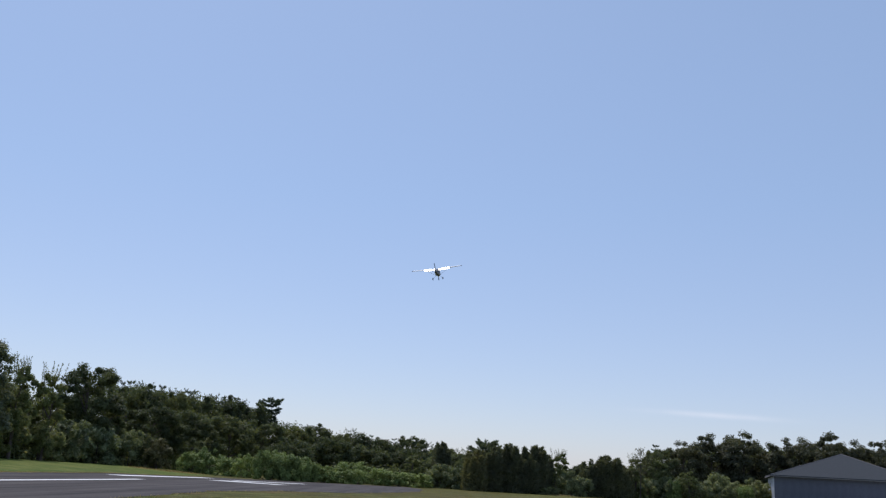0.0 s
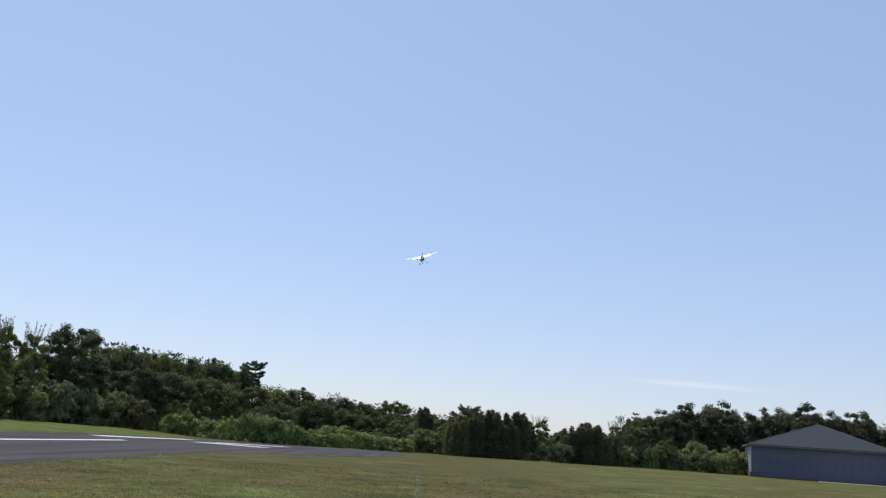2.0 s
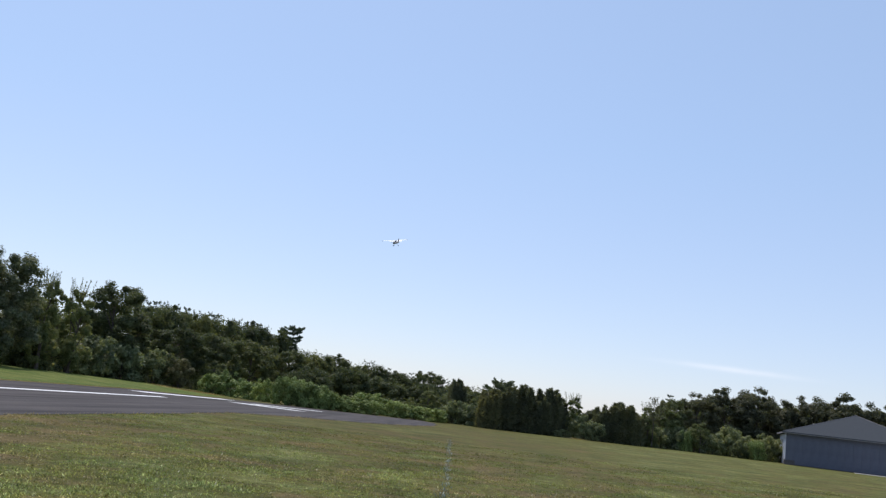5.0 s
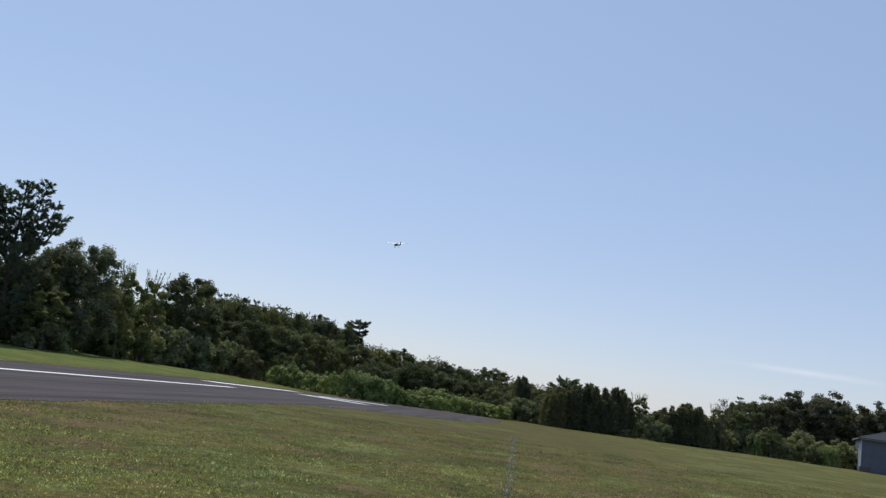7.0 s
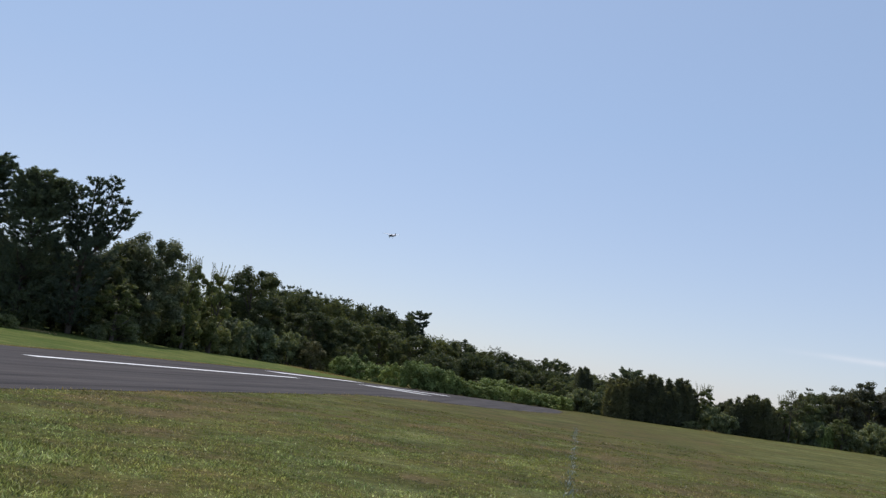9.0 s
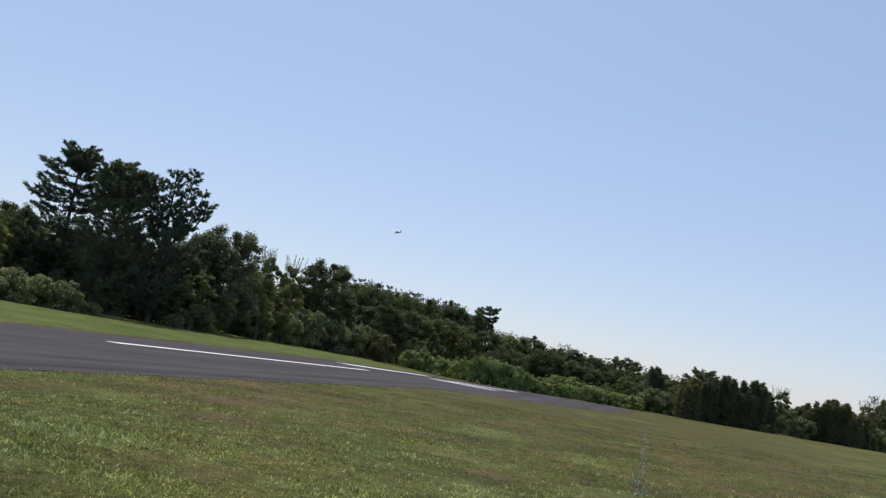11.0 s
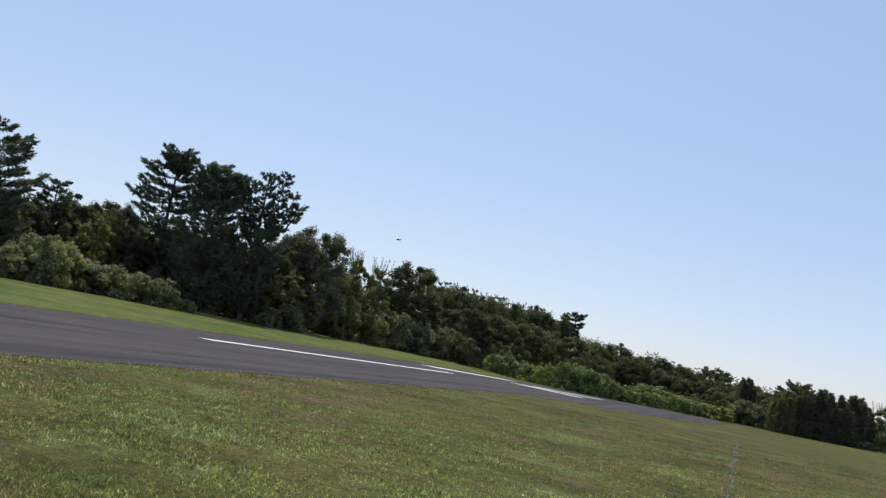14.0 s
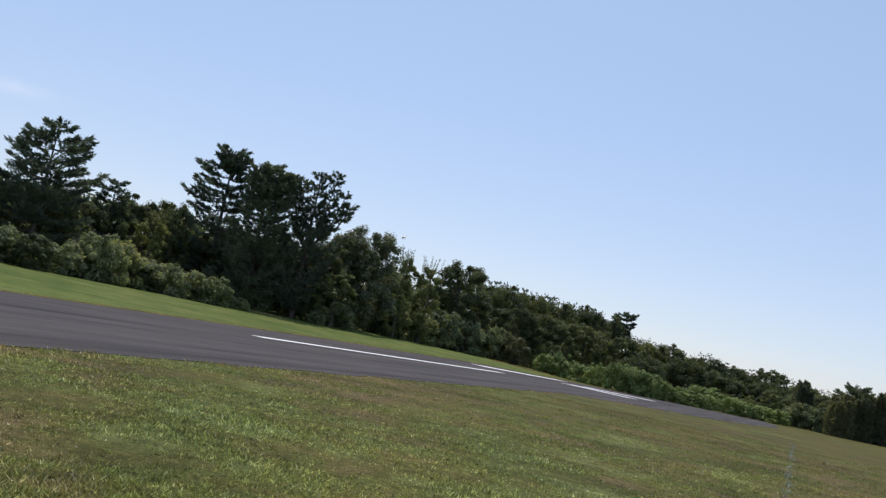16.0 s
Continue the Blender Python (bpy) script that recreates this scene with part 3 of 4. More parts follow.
oaks = Kind("dark green broadleaf tree with a full rounded crown", "tree", "broadleaf trees of the wood",
            [(oak(11, 12, 9, 225, 24, 0.255), 12, 9), (oak(12, 12, 8.4, 225, 24, 0.255), 12, 8.4), (oak(13, 12, 9.6, 225, 27, 0.255), 12, 9.6), (oak(14, 12, 8, 225, 22, 0.255), 12, 8)])
far_oaks = Kind("dark green broadleaf tree deep in the wood", "tree", "broadleaf trees of the wood",
                [(oak(15, 11, 9.8, 135, 24, 0.31), 11, 9.8), (oak(16, 11, 9.2, 135, 22, 0.31), 11, 9.2), (oak(17, 11, 10.2, 135, 26, 0.31), 11, 10.2)])
olive_oaks = Kind("dull olive-brown broadleaf tree behind the hangar", "tree", "broadleaf trees of the wood",
                  [(oak(28, 10.6, 9.0, 125, 36, 0.28, WARM_LEAF), 10.9, 9.0), (oak(29, 10.6, 8.4, 125, 34, 0.28, WARM_LEAF), 10.9, 8.4)])
low_oaks = Kind("low spreading broadleaf tree at the front of the wood", "tree", "broadleaf trees of the wood",
                [(oak(26, 6.4, 9.0, 130, 24, 0.28), 6.4, 9.0), (oak(27, 6.4, 8.6, 130, 22, 0.28), 6.4, 8.6)])
slims = Kind("slender mid-green tree with thin twiggy top shoots", "tree", "young trees of the wood",
             [(oak(21, 11, 5.5, 130, 22, 0.24, SLIM_LEAF, 0.03, 16), 11.6, 5.5), (oak(22, 11, 5.0, 130, 22, 0.24, SLIM_LEAF, 0.03, 14), 11.6, 5.0)])
airy = Kind("thin-crowned yellow-green young tree", "tree", "young trees of the wood",
            [(oak(24, 10, 5.5, 95, 18, 0.24, SLIM_LEAF, 0.1, 5), 10.4, 5.5), (oak(25, 10, 5.0, 95, 16, 0.24, SLIM_LEAF, 0.1, 4), 10.4, 5.0)])
cedars = Kind("dark columnar cedar, leafy down to the grass", "tree", "cedars at the field's edge",
              [(cedar(31, 6, 2.4), 6, 2.4), (cedar(32, 6, 2.8), 6, 2.8)])
shrubs = Kind("grey-green leafy shrub at the edge of the wood", "shrub", "shrubs along the wood",
              [(shrub(41, 3.2, 4.2, SHRUB_LEAF), 3.2, 4.2), (shrub(42, 3.2, 4.4, SHRUB_LEAF), 3.2, 4.4), (shrub(43, 3.2, 4.0, SHRUB_LEAF), 3.2, 4.0)])
sumacs = Kind("bright green dense sumac bush", "shrub", "sumac bushes by the runway end",
              [(shrub(51, 3.0, 4.6, SUMAC_LEAF, 0.19, 70, 145, square=5.0, uneven=0.20), 3.0, 4.6), (shrub(52, 3.0, 4.4, SUMAC_LEAF, 0.19, 70, 145, square=5.0, uneven=0.22), 3.0, 4.4)])
CONE = [(0.12, 2.6, 2.6), (0.4, 2.9, 2.9), (0.7, 2.0, 2.0), (0.9, 1.0, 1.0), (1.0, 0.3, 0.3)]
ROUND = [(0.2, 2.6, 2.6), (0.5, 3.4, 3.4), (0.8, 2.9, 2.9), (0.93, 2.0, 2.0), (1.0, 0.9, 0.9)]
firs = Kind("small dark conifer standing in the wood", "tree", "conifers of the wood",
            [(pine(78, 13, CONE, 0.9, 0.5, arms=4), 13, 6.0), (pine(79, 13, ROUND, 0.9, 0.45, arms=4), 13, 7.0)])
russets = Kind("round russet-brown shrub on the grass edge", "shrub", "", [(shrub(61, 4.0, 4.2, BROWN_LEAF, 0.19, 60, 150, square=3.0), 4.0, 4.2)])

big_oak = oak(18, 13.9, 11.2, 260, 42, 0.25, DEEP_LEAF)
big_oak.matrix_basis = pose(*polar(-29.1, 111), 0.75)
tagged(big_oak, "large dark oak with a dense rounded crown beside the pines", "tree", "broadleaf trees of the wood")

# the tall pines: (model, bearing, distance, label)
TALL = [(0.05, 4.2, 4.2), (0.45, 4.8, 3.4), (0.68, 5.0, 2.6), (0.84, 4.6, 2.4), (0.86, 2.5, 2.1), (0.96, 2.3, 2.0), (1.0, 1.7, 1.5)]
DENSE = [(0.03, 5.0, 5.0), (0.5, 4.6, 4.2), (0.75, 3.5, 3.1), (0.90, 2.3, 2.0), (1.0, 1.0, 1.0)]
FAN = [(0.04, 4.4, 4.2), (0.42, 4.2, 3.8), (0.52, 1.5, 1.5), (0.8, 1.3, 1.3), (0.93, 1.0, 1.0), (1.0, 0.6, 0.6)]
BROAD = [(0.16, 5.4, 5.2), (0.5, 6.3, 5.6), (0.64, 6.3, 5.2), (0.76, 5.2, 4.4), (0.87, 4.0, 3.4), (0.94, 2.6, 2.2), (1.0, 0.9, 0.9)]
SMALL = [(0.2, 2.8, 2.8), (0.6, 2.6, 2.6), (0.85, 2.0, 1.8), (1.0, 0.8, 0.8)]
PLATES = [(0.60, 2.4, 1.4), (0.80, 3.2, 2.2), (0.93, 3.2, 2.4), (1.0, 2.2, 2.0)]
HEAD = [(0.3, 3.0, 3.0), (0.6, 4.6, 4.6), (0.8, 4.2, 4.2), (0.92, 3.0, 3.0), (1.0, 1.6, 1.6)]
for ob, az, dist, label in (
        (pine(83, 18.2, TALL, 0.98, 1.8, 0.10, 219.0, ((0.80, 0.6, 0.5, 0.985, 0.6), (0.82, -0.5, -0.3, 0.995, 0.55), (0.84, 0.2, 0.2, 0.97, 0.7)), bare=0.14, arms=6), -38.3, 108, "tall dark white pine with long level branches on one side"),
        (pine(72, 16.8, DENSE, 0.58, 1.35, 0.36, 30.0, ((0.6, 1.7, 1.2, 0.975, 0.75), (0.62, -1.2, -0.8, 0.97, 0.75)), arms=6), -35.8, 104, "dense dark white pine with several blunt tops"),
        (pine(73, 17.3, FAN, 1.0, 1.5, 0.80, 0.0, ((0.42, 1.6, 1.0, 1.0, 0.9), (0.44, 2.9, 1.9, 0.93, 0.8), (0.42, -1.6, -1.1, 0.96, 0.9), (0.48, 3.9, 2.4, 0.86, 0.65), (0.44, -2.4, -1.4, 0.88, 0.7))),
         -32.7, 104, "white pine forked into several stems with an open crown"),
        (pine(74, 14.6, BROAD, 1.02, 1.9, 0.12, 229.0, bare=0.2, arms=6), -48.8, 97, "broad white pine with wide upswept tiers"),
        (pine(75, 11.3, SMALL, 0.8, 1.5, 0.25), -44.8, 105, "small white pine between larger trees"),
        (pine(76, 16.0, PLATES, 0.85, 2.2, 0.16, 200.0, arms=6, lift=0.0), -11.4, 203, "flat-topped pine standing above the wood"),
        (pine(77, 10.6, HEAD, 0.45, 1.6, 0.30, arms=6, lift=0.0), 2.4, 232, "distant round-headed pine above the wood")):
    x, y = polar(az, dist)
    ob.matrix_basis = pose(x, y, height(x, y) - 0.03)
    tagged(ob, label, "tree", "pines of the wood")

# broadleaf trees: bearing, distance, height, width
for az, dist, h, w in [(-51.5, 106, 8.5, 8), (-54.0, 96, 10, 9), (-47.2, 104, 8.5, 8), (-43.2, 108, 10.2, 6.5), (-41.2, 112, 10.4, 6.5), (-39.5, 109, 7.5, 6),
                       (-31.0, 108, 9.5, 8), (-34.3, 113, 9.4, 8), (-37.4, 114, 9.0, 8), (-33.6, 107, 7.0, 6.5), (-36.8, 107, 6.8, 6.5), (-27.3, 122, 8.8, 7.5), (-22.2, 136, 12.9, 9.8),
                       (-20.4, 150, 12.0, 8.5), (-23.6, 140, 8.4, 8)]:
    (olive_oaks if az > 14 else low_oaks if h < 0.85 * w else oaks if dist < 148 else far_oaks).plant(*polar(az, dist), h * 1.1, w * 1.12)
for az, dist, h, w in [(-18.9, 160, 12.6, 8.5), (-17.4, 168, 12.9, 9), (-15.8, 180, 13.4, 9), (-14.2, 190, 13.8, 10), (-12.6, 198, 13.8, 9.5), (-18.2, 142, 8.5, 8),
                       (-16.0, 150, 9.0, 9), (-13.8, 158, 9.0, 9), (-11.8, 165, 9.2, 9), (-9.8, 190, 9.9, 9.5), (-8.6, 200, 10.6, 9), (-7.2, 205, 9.4, 9), (-5.8, 210, 10.0, 9),
                       (-4.3, 212, 9.0, 9), (-2.4, 215, 10.2, 9.5), (-0.4, 215, 8.0, 9)]:
    (olive_oaks if az > 14 else low_oaks if h < 0.85 * w else oaks if dist < 148 else far_oaks).plant(*polar(az, dist), h * 1.1, w * 1.12)
for az, dist, h, w in [(-10.0, 150, 6.0, 8), (-7.4, 160, 6.5, 8.5), (-5.0, 165, 6.2, 8.5), (-2.6, 165, 5.6, 8), (-0.2, 150, 5.2, 7.5), (1.2, 140, 5.2, 5), (13.2, 138, 7.0, 5.5),
                       (14.6, 146, 8.6, 7), (16.2, 150, 9.9, 8.5), (18.0, 152, 10.7, 9), (19.6, 156, 9.2, 7.5), (21.2, 158, 10.5, 8.5), (22.9, 158, 11.2, 8.5), (24.6, 160, 10.4, 8),
                       (26.0, 160, 10.4, 8), (27.6, 160, 8.5, 8), (29.4, 158, 9.5, 9), (31.5, 155, 9.5, 9)]:
    (olive_oaks if az > 14 else low_oaks if h < 0.85 * w else oaks if dist < 148 else far_oaks).plant(*polar(az, dist), h * 1.1, w * 1.12)
for az, dist, h, w in [(-26.1, 117, 12.2, 4.6), (-24.4, 122, 11.8, 4.4), (-25.4, 126, 7.8, 6), (-20.8, 138, 8.0, 6), (7.0, 122, 6.1, 3.2), (11.7, 128, 6.0, 3.4), (12.9, 132, 6.5, 4)]:
    slims.plant(*polar(az, dist), h * 0.98, w)
for az, dist, h, w in [(-42.2, 102, 8.9, 5), (-44.0, 104, 9.4, 5), (-40.9, 106, 9.6, 4.6), (-30.2, 103, 7, 5.5), (-47.4, 98, 8.0, 5)]:
    airy.plant(*polar(az, dist), h, w)
for az, dist, h, w in [(1.9, 118, 5.2, 2.6), (2.9, 119, 5.8, 2.8), (3.9, 120, 6.2, 2.9), (4.8, 120, 5.9, 2.7), (5.5, 121, 6.2, 2.6), (3.4, 123, 5.6, 3.0), (6.1, 122, 5.2, 2.2),
                       (9.0, 124, 4.9, 2.6), (9.9, 125, 5.5, 2.8), (10.7, 126, 5.2, 2.6), (8.3, 128, 4.2, 2.6), (12.5, 136, 6.8, 2.2)]:
    cedars.plant(*polar(az, dist), h, w * 1.4)
for az, dist, h, w in [(-20.0, 158, 13.4, 5), (-19.2, 164, 13.8, 5.5), (-18.2, 170, 14.0, 5), (-17.0, 178, 14.2, 5.5), (-16.3, 182, 14.4, 6), (-14.9, 190, 14.6, 6), (-13.6, 196, 14.8, 6),
                       (-9.2, 196, 10.6, 5), (-7.9, 204, 10.4, 5), (-6.3, 208, 11.0, 5.5), (-3.5, 214, 9.6, 5), (1.4, 226, 8.8, 6), (12.9, 140, 8.0, 3.6), (-1.4, 214, 9.2, 5)]:
    firs.plant(*polar(az, dist), h, w)
for az, dist, h, w in [(-20.5, 160, 13.2, 3.2), (-19.6, 166, 13.7, 3.0), (-18.7, 168, 13.6, 3.4), (-17.6, 174, 13.9, 3.0), (-16.6, 180, 14.2, 3.4), (-15.4, 186, 14.2, 3.2), (-14.4, 192, 14.6, 3.4),
                       (-13.1, 198, 14.6, 3.4), (-12.3, 200, 14.4, 3.6), (-10.4, 196, 10.8, 3.6), (-5.0, 208, 9.8, 3.4), (0.4, 216, 8.2, 3.6)]:
    firs.plant(*polar(az, dist), h, w)
for az, dist, h, w in [(-50.5, 83, 3.4, 4.5), (-48.8, 84, 3.2, 4.0), (-46.9, 85, 3.0, 4.2), (-45.2, 88, 4.6, 4.8), (-43.8, 90, 5.0, 4.8), (-42.3, 92, 3.6, 4.2), (-40.8, 93, 3.4, 4.4), (-39.2, 94, 3.3, 4.2),
                       (-37.7, 94, 3.2, 3.6), (-36.0, 96, 1.4, 2.0), (-31.1, 101, 1.7, 2.2), (-26.6, 121, 5.4, 5.5), (-24.6, 124, 5.0, 5.5), (-23.0, 128, 6.0, 6), (-21.4, 131, 5.4, 6), (-19.6, 134, 5.2, 5), (-30, 105, 3.4, 5)]:
    shrubs.plant(*polar(az, dist), h, w * 1.15)
for az, dist, h, w in [(7.6, 121, 3.4, 3.2), (8.4, 122, 2.8, 3), (11.4, 129, 3.4, 3.4), (12.4, 130, 3.2, 3.4), (13.4, 131, 3.6, 3.6), (14.5, 132, 3.8, 3.8), (15.6, 131, 3.2, 3.4), (16.6, 133, 4.4, 4),
                       (17.7, 131, 3.4, 3.6), (18.7, 133, 3.9, 3.8), (19.5, 134, 3.4, 3.4), (6.4, 120, 1.2, 2.6), (1.0, 122, 3.6, 4), (-0.4, 124, 3.4, 4.5)]:
    shrubs.plant(*polar(az, dist), h, w * 1.15)
for az, dist, h, w in [(-11.2, 113.5, 3.5, 3.1), (-10.3, 113, 3.4, 3.3), (-9.5, 113, 3.0, 3.1), (-8.9, 113, 2.5, 2.6), (-7.9, 114, 2.0, 2.6),
                       (-6.9, 116, 1.6, 2.8), (-5.8, 117, 1.8, 2.6), (-4.2, 118, 2.2, 2.6), (-3.0, 118, 1.8, 3.2), (-1.8, 118, 1.8, 3.0), (-6.0, 124, 2.8, 4)]:
    sumacs.plant(*polar(az, dist), h, w * 1.35)
loose_sumacs = Kind("loose bright green sumac bush beside the runway end", "shrub", "sumac bushes by the runway end",
                    [(shrub(53, 3.2, 4.2, SUMAC_LEAF, 0.22, 46, 140, uneven=0.4), 3.2, 4.2), (shrub(54, 3.2, 4.0, SUMAC_LEAF, 0.22, 44, 140, uneven=0.45), 3.2, 4.0)])
for az, dist, h, w in [(-16.0, 131, 3.4, 3.8), (-14.9, 129, 3.8, 4.2), (-13.7, 124, 3.0, 3.6), (-12.7, 121, 3.2, 3.4)]:
    loose_sumacs.plant(*polar(az, dist), h, w)
russets.plant(*polar(-17.9, 132), 4.0, 4.1)
for az, dist, h, w in [(1.0, 128, 5.4, 3.2), (-2.2, 126, 4.6, 3.6), (14.9, 130, 4.6, 3.0)]:
    airy.plant(*polar(az, dist), h, w, label="pale yellow-green young tree at the field's edge")
for az, dist, h, w in [(-0.4, 127, 6.2, 3.0)]:
    cedars.plant(*polar(az, dist), h, w)
young = sapling(91, 6.9)
young.matrix_basis = pose(*polar(12.0, 126), -0.03)
tagged(young, "thin sapling with sparse reddish-brown leaves", "tree", "young trees of the wood")
dark_shrubs = Kind("dark rounded bush on the grass edge", "shrub", "shrubs along the wood", [(shrub(66, 3.0, 3.6, OAK_LEAF, 0.19, 46, 130), 3.0, 3.6)])
for az, dist, h, w in [(-48.4, 81, 3.0, 3.6), (-51.8, 80, 3.6, 4.2), (-42.0, 91, 2.6, 3.2), (-38.4, 93, 2.2, 2.6), (-18.6, 134, 4.6, 4.2), (-15.8, 139, 4.8, 4.8), (17.2, 128, 2.2, 2.6)]:
    dark_shrubs.plant(*polar(az, dist), h, w)
for az, dist, h, w in [(18.2, 129, 2.6, 2.6), (14.0, 130, 2.8, 2.4)]:
    sumacs.plant(*polar(az, dist), h, w, label="tall yellow-green leafy bush at the edge of the wood")
for az, dist, h, w in [(-44.4, 87, 4.7, 4.4), (-45.6, 86, 3.5, 3.6)]:
    shrubs.plant(*polar(az, dist), h, w, label="tall pale green leafy bush at the edge of the wood")


def far_woods():
    """The unbroken wood behind the first rows of trees."""
    rng = np.random.default_rng(5)
    q = []
    for k in range(400):
        az = rng.uniform(-64, 40)
        near = np.interp(az, [-64, -40, -25, -15, -5, 8, 40], [112, 116, 140, 200, 225, 160, 172])
        dist = near + rng.random() * 45
        x, y = polar(az, dist)
        rise = np.interp(az, [-64, -40, -28, -24, -20, -16, -12.5, -9.5, -6, 0, 8, 12, 15, 18, 27, 40], [4.4, 4.4, 4.0, 3.9, 4.4, 4.0, 3.75, 2.5, 2.2, 1.6, 0.9, 1.2, 2.5, 3.0, 2.8, 2.8])
        h = (1.2 + dist * math.tan(radians(rise))) * rng.uniform(0.85, 1.0)
        c = np.stack([x + rng.normal(size=9) * 2.4, y + rng.normal(size=9) * 2.4, height(x, y) + h * (0.2 + 0.75 * rng.random(9) ** 0.7)], axis=1)
        q.append(clump_leaves(rng, c, 0.9 + 0.9 * rng.random(9), 50, 0.58))
        c[:, 2] = height(x, y) + 1.2
        q.append(clump_leaves(rng, c, 1.6 + rng.random(9), 16, 1.0))
    ob = linked("far_woods", tris_mesh("far_woods", np.concatenate(q)), OAK_LEAF, None)
    tagged(ob, "dense dark green wood behind the field", "woods", kind="stuff")


def undergrowth():
    """Low dark growth under the first rows of trees."""
    rng = np.random.default_rng(6)
    q = []
    for k in range(520):
        az = rng.uniform(-58, 34)
        x, y = polar(az, np.interp(az, [-58, -50, -40, -32, -26, -18, -12, -4, 8, 16, 34], [90, 90, 99, 102, 118, 140, 128, 126, 126, 140, 150]) + rng.random() * 9)
        c = np.array([[x, y, height(x, y) + 0.5 + 1.5 * rng.random() ** 2]])
        q.append(clump_leaves(rng, c, [0.9 + 0.6 * rng.random()], 130, 0.32))
    ob = linked("undergrowth", tris_mesh("undergrowth", np.concatenate(q)), OAK_LEAF, None)
    tagged(ob, "low dark undergrowth at the foot of the wood", "undergrowth", kind="stuff")


far_woods()
undergrowth()


# ---- hangar ----
def build_hangar():
    ob = empty("hangar")
    ob.matrix_basis = pose(42.3, 117.6, 0, 0, 0, -17.1)
    tagged(ob, "blue-grey metal hangar with a hipped shingle roof", "hangar")
    w, eave, apex = 17.0, 4.1, 7.5
    bm = bmesh.new()
    for x0, x1, y0, y1 in ((0.0, w, 0.0, 0.25), (0.0, w, w - 0.25, w), (0.0, 0.25, 0.25, w - 0.25), (w - 0.25, w, 0.25, w - 0.25)):
        box(bm, x0, x1, y0, y1, 0.0, eave)
    wall = part("wall", bm, STEEL_WALL, ob)
    bm = bmesh.new()
    box(bm, -0.05, w + 0.05, -0.05, w + 0.05, -0.2, 0.10)
    part("plinth", bm, FOUNDATION, ob, "dark concrete plinth")
    bm = bmesh.new()
    box(bm, -0.12, 1.15, -0.14, -0.07, -0.1, 0.62)
    box(bm, -0.14, -0.07, -0.065, 2.0, -0.1, 0.62)
    part("corner_board", bm, FOUNDATION, ob, "dark board round the foot of the corner")
    bm = bmesh.new()
    o = 0.45
    r0 = [(-o, -o, eave - 0.1), (w + o, -o, eave - 0.1), (w + o, w + o, eave - 0.1), (-o, w + o, eave - 0.1)]
    r1 = [(x, y, eave + 0.08) for x, y, _ in r0]
    r2 = [(w / 2 + 0.65 + dx, w / 2 + dy, apex) for dx, dy in ((-0.05, -0.05), (0.05, -0.05), (0.05, 0.05), (-0.05, 0.05))]
    loft(bm, [r0, r1, r2])
    roof = part("roof", bm, SHINGLE, ob, "dark grey shingle hipped roof")
    for x0, x1, y0, y1 in ((-o - 0.03, w + o + 0.03, -o - 0.06, -o - 0.003), (-o - 0.06, -o - 0.003, -o, w + o)):
        bm = bmesh.new()
        box(bm, x0, x1, y0, y1, eave - 0.12, eave - 0.01)
        part("fascia", bm, TRIM, roof, "grey eave fascia")
    for cx, cy in ((-o, -o), (w + o, -o), (-o, w + o)):
        bm = bmesh.new()
        tube(bm, [(cx, cy, eave + 0.10), (w / 2 + 0.65, w / 2, apex + 0.03)], [0.05, 0.05], 5)
        part("hip_cap", bm, TRIM, roof, "paler ridge cap along the hip")
    panel = None
    for i in range(17):
        if panel is None:
            bm = bmesh.new()
            box(bm, 0.003, 0.997, -0.035, -0.003, 0.12, eave - 0.12)
            for r in (0.0, 0.31, 0.62, 0.93):
                box(bm, r + 0.02, r + 0.06, -0.045, -0.036, 0.12, eave - 0.12)
            panel = bpy.data.meshes.new("panel")
            bm.to_mesh(panel)
            bm.free()
            panel.materials.append(STEEL_WALL)
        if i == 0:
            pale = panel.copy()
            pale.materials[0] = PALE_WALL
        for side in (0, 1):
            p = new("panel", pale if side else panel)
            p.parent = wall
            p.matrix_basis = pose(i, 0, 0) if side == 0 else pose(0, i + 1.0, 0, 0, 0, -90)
    bm = bmesh.new()
    box(bm, 0, 8.0, -1.1, 0.9, -0.1, 0.05)
    bmesh.ops.bevel(bm, geom=bm.edges[:], offset=0.02, segments=1)
    slab = part("concrete_slab", bm, CONCRETE, None)
    slab.matrix_basis = pose(48.9, 112.25, 0, 0, 0, -17.1)
    tagged(slab, "pale concrete slab before the hangar", "slab", kind="structure")


build_hangar()


